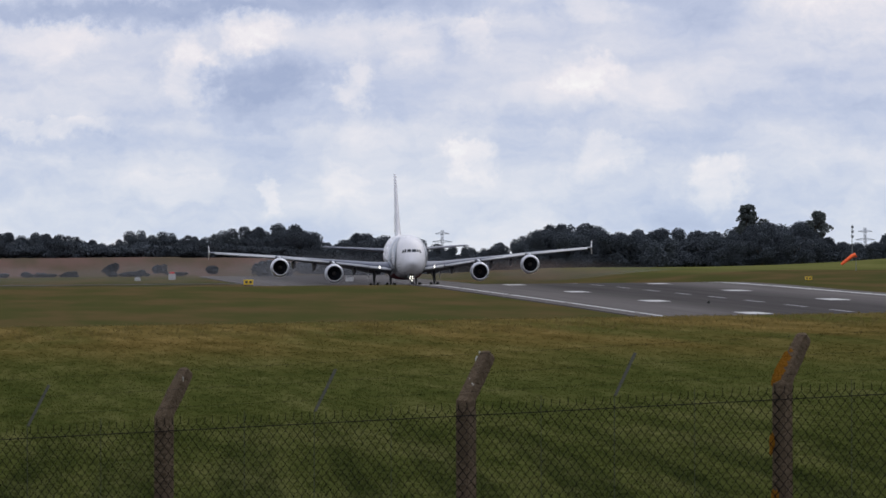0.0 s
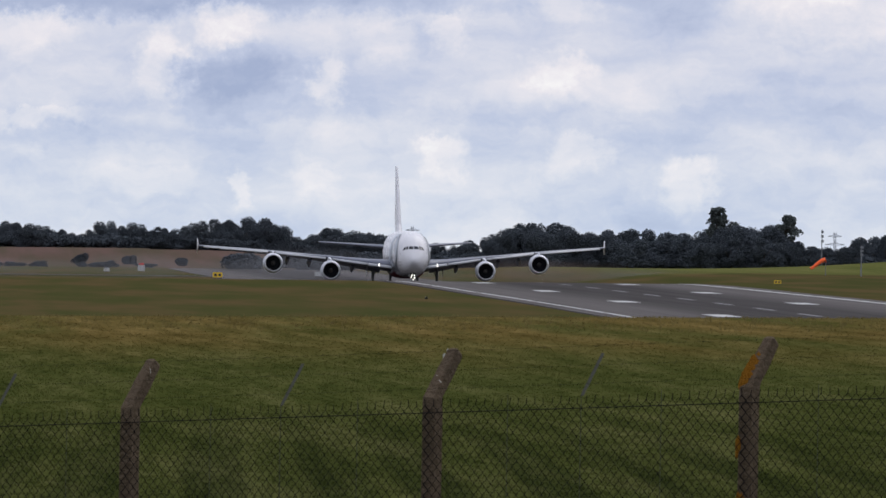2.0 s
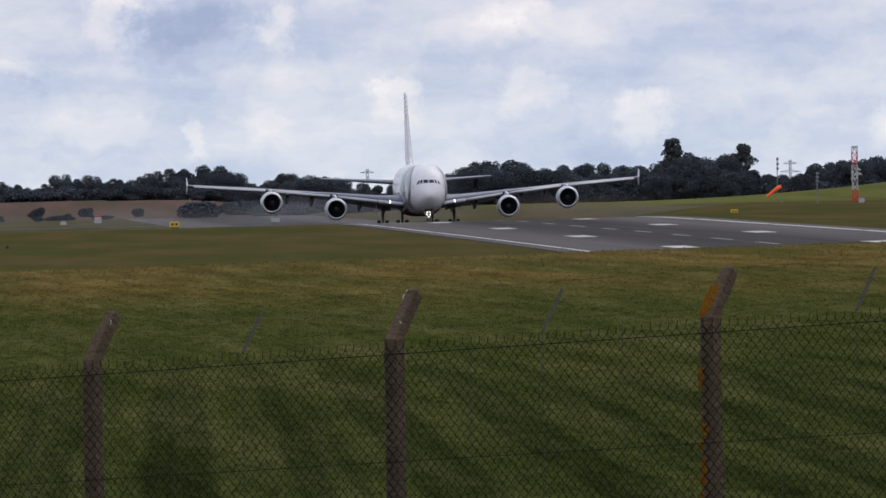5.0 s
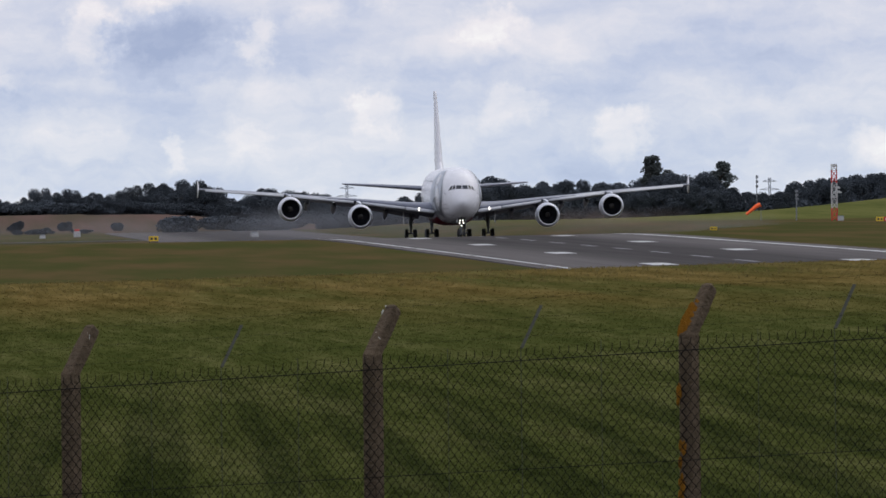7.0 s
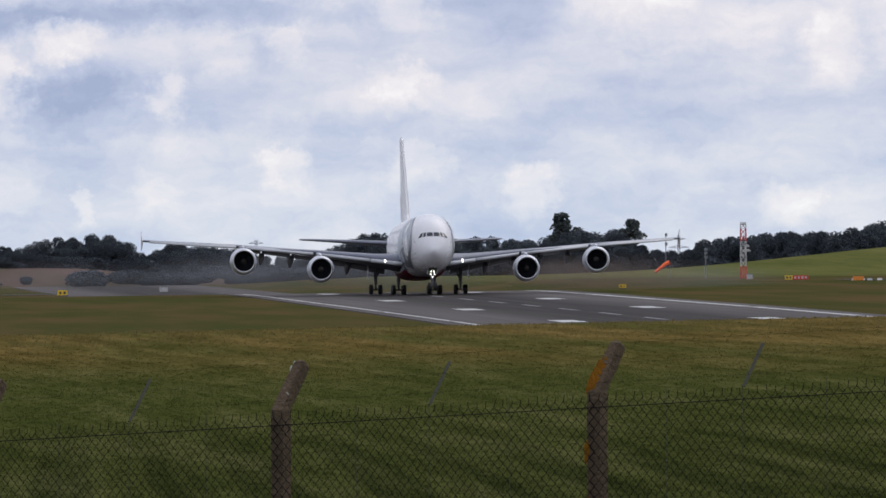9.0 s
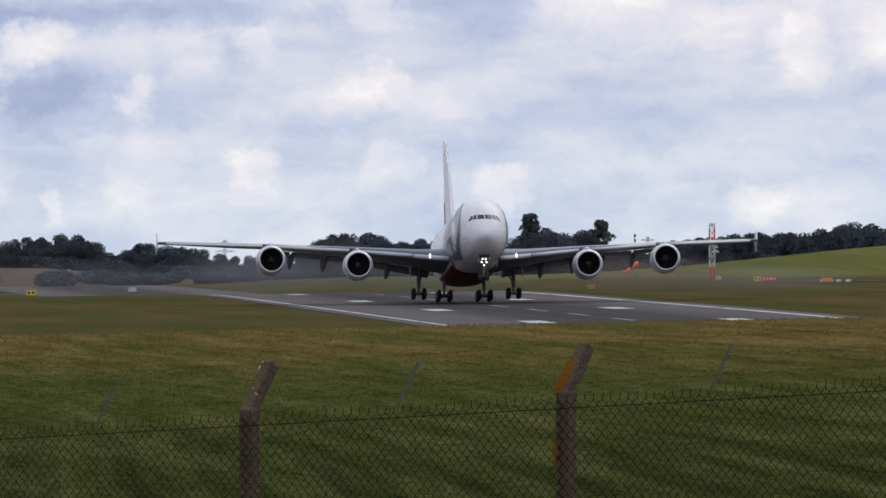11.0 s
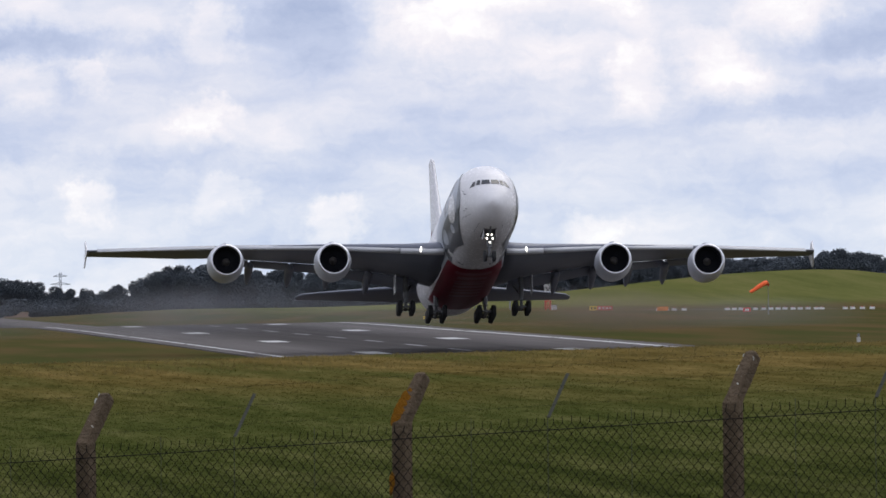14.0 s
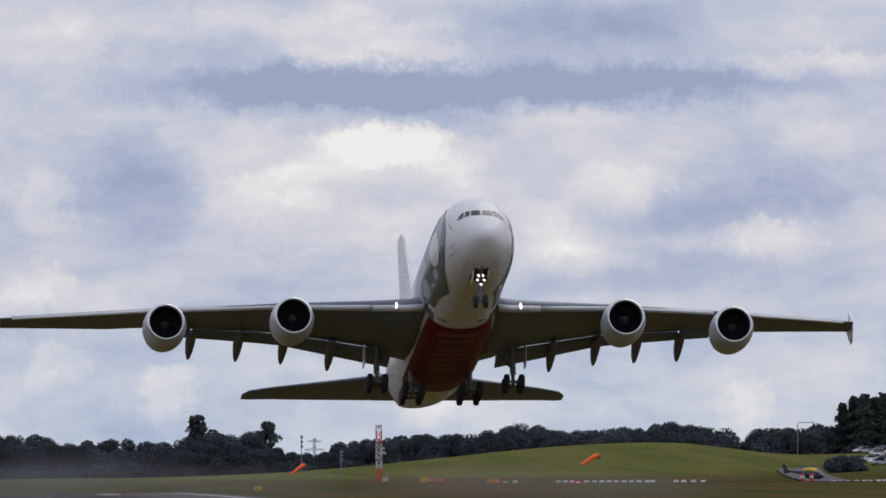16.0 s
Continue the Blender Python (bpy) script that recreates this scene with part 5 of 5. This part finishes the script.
def make_cars():
    rng = random.Random(14)
    paints = [material("car_" + n, c, 0.3, scale=1, vary=0.05, coat=0.5) for n, c in (("white", (0.7, 0.7, 0.7)), ("silver", (0.4, 0.41, 0.43)), ("dark", (0.03, 0.03, 0.04)), ("red", (0.3, 0.02, 0.02)))]
    names = ("white", "silver", "black", "red")
    for k in range(24):
        paint = rng.choice((0, 0, 1, 1, 1, 2, 3))
        p = ground_point(rng.uniform(2404, 2520), 2128 + 3.4 * k)
        make_car(Matrix.Translation(p) @ Matrix.Rotation(radians(rng.choice((15, 70, 200, 250)) + rng.uniform(-9, 9)), 4, "Z"), paints[paint], names[paint] + " car parked on the bank")


def make_pylon(mark, top_mark, y=4650.0):
    x = y * bearing(mark)
    g = ground_level(x, y)
    top = height_at(top_mark, x, y) - g
    pyl = thing("pylon", Matrix.Translation((x, y, g)), "steel lattice power pylon beyond the woods, coloured pale for haze", "pylon", "power line")
    bm = bmesh.new()

    def w(z):
        return 0.5 + 3.0 * max(0.0, 1 - z / (top * 0.8)) ** 1.2

    zs = [top * k / 12 for k in range(13)]
    for z0, z1 in zip(zs, zs[1:]):
        a, b = w(z0), w(z1)
        for i, j in ((-1, -1), (1, -1), (1, 1), (-1, 1)):
            tube(bm, (i * a, j * a, z0), (i * b, j * b, z1), 0.11, seg=4)
        for i in (-1, 1):
            tube(bm, (-a, i * a, z0), (b, i * b, z1), 0.1, seg=4)
            tube(bm, (a, i * a, z0), (-b, i * b, z1), 0.1, seg=4)
    part("tower", bm, HAZED_STEEL, pyl)
    for z, l in ((0.72, 3.6), (0.84, 4.6), (0.95, 3.2)):
        for side in (-1, 1):
            bm = bmesh.new()
            tube(bm, (0, 0, top * z + 0.8), (side * l, 0, top * z), 0.14, seg=4)
            tube(bm, (0, 0, top * z - 0.2), (side * l, 0, top * z), 0.14, seg=4)
            part("cross_arm", bm, HAZED_STEEL, pyl)


def make_pole(name, mark, y, top_mark, label, arm=0.0):
    p = ground_point(mark, y)
    h = height_at(top_mark, p.x, p.y) - p.z
    ob = thing(name, Matrix.Translation(p), label, "lamp post" if arm else "pole")
    bm = bmesh.new()
    tube(bm, (0, 0, -0.3), (0, 0, h), 0.14, 0.09, seg=8)
    part("pole", bm, GALV, ob)
    if arm:
        bm = bmesh.new()
        tube(bm, (0, 0, h), (arm, 0, h + 0.1), 0.08, seg=6)
        box(bm, arm, 0, h + 0.05, 1.0, 0.4, 0.2, bevel=0.04)
        part("lamp_head", bm, GALV, ob)
    else:
        for z in (0.7, 0.82, 0.94):
            bm = bmesh.new()
            box(bm, 0.1, 0, h * z, 0.6, 0.5, h * 0.07)
            part("aerial", bm, GALV, ob)


def make_cabin(mark, y, w, h, label, roof):
    p = ground_point(mark, y)
    c = thing("equipment_cabin", Matrix.Translation(p), label, "cabin", "equipment by the runway")
    bm = bmesh.new()
    box(bm, 0, 0, h / 2, w, w, h, bevel=0.06)
    part("wall", bm, OFFWHITE, c)
    bm = bmesh.new()
    box(bm, 0, 0, h + 0.15, w * 0.7, w * 0.7, 0.3 + (0.4 if roof is SIGNAL else 0), bevel=0.05)
    part("roof", bm, roof, c)


make_mast()
make_windsock(1421, 2000, 3.6, 1.9, 3.5)
make_windsock(1941, 1640, 5.6, 1.5, 3.6)
make_sign(1645, 1850, ((1.4, YELLOW, 2), (2.9, SIGNAL, 4)), 0.75, "yellow and red taxiway sign with pale bars on short legs")
make_sign(1754, 1790, ((2.0, ORANGE, 0),), 0.7, "orange taxiway marker board on short legs")
make_sign(346, 1545, ((1.5, YELLOW, 2),), 0.75, "yellow taxiway sign on short legs beside the runway")
make_sign(1337, 1545, ((1.1, YELLOW, 2),), 0.5, "yellow taxiway sign on short legs beside the runway")
make_sign(1903, 1700, ((1.3, SIGNAL, 1),), 0.7, "red holding sign with a pale bar")
make_barriers()
make_helicopter()
make_bollards()
make_cars()
for mark, top in ((340, 432), (689, 436), (1437, 433)):
    make_pylon(mark, top)
make_pole("aerial_pole", 1414, 2640, 428, "slender grey aerial pole")
make_pole("aerial_pole", 1484, 1990, 455, "slender grey aerial pole")
make_pole("street_lamp", 2292, 2350, 411, "grey street lamp with a single arm", 3.5)
make_cabin(211, 2600, 1.8, 1.5, "small white cabin with a red top", SIGNAL)
make_cabin(150, 2560, 1.5, 0.8, "low white equipment box", GALV)
make_cabin(525, 2440, 1.9, 1.3, "small white equipment box", GALV)
make_cabin(2100, 930, 0.34, 0.5, "small white marker box in the grass", GALV)


# ---- long grass: blades and seed stalks
def make_grass(name, mat, label, count, y0, y1, h0, h1, width, seed, power=1.0, blades=3):
    rng = np.random.default_rng(seed)
    verts, faces = [], []
    t = 1 - np.sqrt(1 - rng.random(count)) if power > 1 else rng.random(count) ** power
    ys = y0 + (y1 - y0) * t
    margin = rng.uniform(-0.006, 0.160, count)
    for y, a in zip(ys, margin):
        x = y * a
        z = ground_level(x, y)
        for _ in range(blades):
            bx, by = x + rng.normal(0, 0.12), y + rng.normal(0, 0.12)
            h = rng.uniform(h0, h1)
            w = width * (0.6 + 0.8 * rng.random()) * (0.6 + y / 500)
            lx, ly = rng.normal(0, 0.5) * h, rng.normal(0, 0.4) * h
            i = len(verts)
            verts += [(bx - w, by, z - 0.02), (bx + w, by, z - 0.02), (bx + lx * 0.5 + w * 0.6, by + ly * 0.4, z + h * 0.7), (bx + lx * 0.5 - w * 0.6, by + ly * 0.4, z + h * 0.7), (bx + lx * 1.3, by + ly, z + h)]
            faces += [(i, i + 1, i + 2, i + 3), (i + 3, i + 2, i + 4)]
    tagged(raw(name, verts, faces, mat), label, "grass", kind="stuff")


make_grass("grass", BLADE, "green grass tufts on the airfield", 60000, 195, 900, 0.03, 0.085, 0.018, 1, 1.3)
make_grass("seed_grass", STALK, "straw-coloured seed stalks on the crest", 4200, 790, 955, 0.08, 0.24, 0.010, 3, 0.8)


def make_bird():
    b = thing("bird", Matrix(), "small dark bird flying low over the grass", "bird")
    bm = bmesh.new()
    bmesh.ops.create_uvsphere(bm, u_segments=10, v_segments=6, radius=0.05, matrix=Matrix.Diagonal((2.0, 0.8, 0.8, 1)))
    part("body", bm, BLACKP, b)
    for side in (-1, 1):
        bm = bmesh.new()
        rings(bm, [[Vector((x, side * y, 0.02 + z + d)) for x, y, z in ((-0.05, 0.02, 0), (0.06, 0.02, 0), (0.02, 0.16, 0.06), (-0.06, 0.2, 0.07))] for d in (0, 0.01)])
        part("bird_wing", bm, BLACKP, b)
    return b


BIRD = make_bird()


# ---- haze and dust blown up behind the engines
def haze_material(name, colour, amount):
    """Thin mist: densest in the middle of a puff, frayed by noise."""
    mat = bpy.data.materials.new(name)
    mat.use_nodes = True
    s = Tree(mat.node_tree)
    b = s.t.nodes["Principled BSDF"]
    b.inputs["Base Color"].default_value, b.inputs["Roughness"].default_value, b.inputs["Specular IOR Level"].default_value = (*colour, 1), 1.0, 0.0
    pos = s.n("TexCoord").outputs["Object"]
    away = s.v("LENGTH", s.v("MULTIPLY", pos, (1.0, 0.0, 1.0)))
    shift = s.v("MULTIPLY", s.n("ObjectInfo").outputs["Location"], (0.37, 0.11, 0.23))
    fray = s.noise(s.v("ADD", s.v("MULTIPLY", pos, (2.2, 1.0, 1.2)), shift), 1.6, 5, 0.6)
    thick = s.m("MULTIPLY", s.smooth(s.m("ADD", away, s.m("MULTIPLY_ADD", fray, 0.5, -0.25)), 0.82, 0.05), s.m("MULTIPLY_ADD", fray, 0.9, 0.5))
    s.t.links.new(s.m("MULTIPLY", thick, amount, clamp=True), b.inputs["Alpha"])
    return mat


def make_haze():
    haze = thing("exhaust_haze", Matrix(), "thin grey haze and brown dust blown up behind the engines", "haze")
    mist, dust = haze_material("grey_mist", (0.38, 0.38, 0.39), 0.23), haze_material("brown_dust", (0.29, 0.23, 0.20), 0.36)
    shells = []
    for mat in (mist, dust):
        verts, faces = [(0, -0.25, 0)], []
        for j in range(1, 7):
            for i in range(24):
                a = 2 * math.pi * i / 24
                verts.append((j / 6 * math.cos(a), -0.25 * (1 - (j / 6) ** 2), j / 6 * math.sin(a)))
        for i in range(24):
            faces.append((0, 1 + i, 1 + (i + 1) % 24))
            for j in range(5):
                o = 1 + 24 * j
                faces.append((o + i, o + 24 + i, o + 24 + (i + 1) % 24, o + (i + 1) % 24))
        me = bpy.data.meshes.new("puff")
        me.from_pydata(verts, [], faces)
        me.polygons.foreach_set("use_smooth", [True] * len(me.polygons))
        me.materials.append(mat)
        shells.append(me)
    for x, y, z, w, h, kind in ((-78, 60, 1.6, 34, 4.2, 0), (-46, 95, 2.0, 30, 5.0, 0), (-22, 40, 2.4, 22, 5.5, 0), (8, 70, 2.2, 26, 5.0, 0), (30, 30, 2.6, 20, 4.8, 1),
                                (44, 85, 2.0, 24, 5.2, 1), (-8, 130, 3.2, 30, 6.0, 0), (62, 120, 1.6, 22, 4.0, 0)):
        puff = new("puff", shells[kind])
        puff.parent = haze
        puff.matrix_basis = Matrix.Translation((x, y, z)) @ Matrix.Diagonal((w, 12, h, 1))
        if kind:
            puff["label"] = "brown dust"
    return haze


HAZE = make_haze()


# ---- what moves
def motions():
    walk(AIRLINER, [(t, pose(x, y, z + EYE, -pitch, roll, 0.1)) for t, x, y, z, pitch, roll in (
        (0, 98.47, 2086.8, -8.22, -0.12, -0.7), (1, 98.5, 2025.5, -8.3, -0.12, -0.65), (2, 98.7, 1962.6, -8.3, -0.15, -0.7),
        (2.5, 98.6, 1930.6, -8.2, -0.1, -0.65), (3, 98.54, 1898.1, -8.08, 0.0, -0.43), (3.5, 98.50, 1865.0, -7.93, 0.0, -0.15),
        (4, 98.57, 1831.5, -7.7, 0.0, -0.1), (4.5, 98.5, 1797.6, -7.38, 0.0, -0.1), (7, 99.0, 1622.9, -5.64, 0.0, 0.12),
        (8, 98.95, 1550.9, -5.25, 0.21, 0.03), (9, 98.81, 1477.1, -5.32, 1.12, 0.03), (11.5, 98.60, 1280.7, -5.50, 5.97, -0.06),
        (12, 98.41, 1241.1, -5.52, 7.3, 0.3), (12.5, 98.41, 1201.3, -5.35, 8.14, 0.54), (13, 98.40, 1161.2, -4.96, 8.95, 0.66),
        (13.5, 98.13, 1120.8, -4.38, 9.8, 0.55), (14, 98.01, 1080.0, -3.17, 10.75, 0.5), (14.5, 97.84, 1038.8, -1.57, 11.5, 0.6),
        (15, 97.54, 997.3, 0.43, 12.2, 0.55), (15.5, 97.25, 955.7, 2.84, 12.85, 0.44), (16, 96.60, 913.8, 5.66, 13.85, 0.47))])
    # the haze trails behind on the ground
    walk(HAZE, [(t, pose(RUN_X, y + 90, runway_level(y + 150) + EYE, 0, 0, 0)) for t, y in (
        (0, 2087), (2, 1963), (4, 1831), (6, 1694), (8, 1551), (10, 1400), (12, 1241), (13, 1180), (14, 1130), (15, 1100), (16, 1085))])
    # the wings bend up as they take the weight
    for wing, side in zip(WINGS, (-1, 1)):
        root = (side * 3.6, 0, 4.4)
        walk(wing, [(t, pose(*root, 0, -side * lift, 0)) for t, lift in ((0, 0.0), (8, 0.2), (11.5, 1.2), (13, 1.9), (14.5, 2.4), (15.5, 2.75), (16, 3.05))])
    # a bird crosses low over the grass
    rows = []
    for k in range(17):
        a = radians(3.2207) + (1160 - 222 * k - 784) / FOCAL
        rows.append((k, pose(520 * math.sin(a), 520 * math.cos(a), EYE - 2.75 + 0.12 * math.sin(k * 1.3), 0, 0, 180)))
    walk(BIRD, rows)


motions()
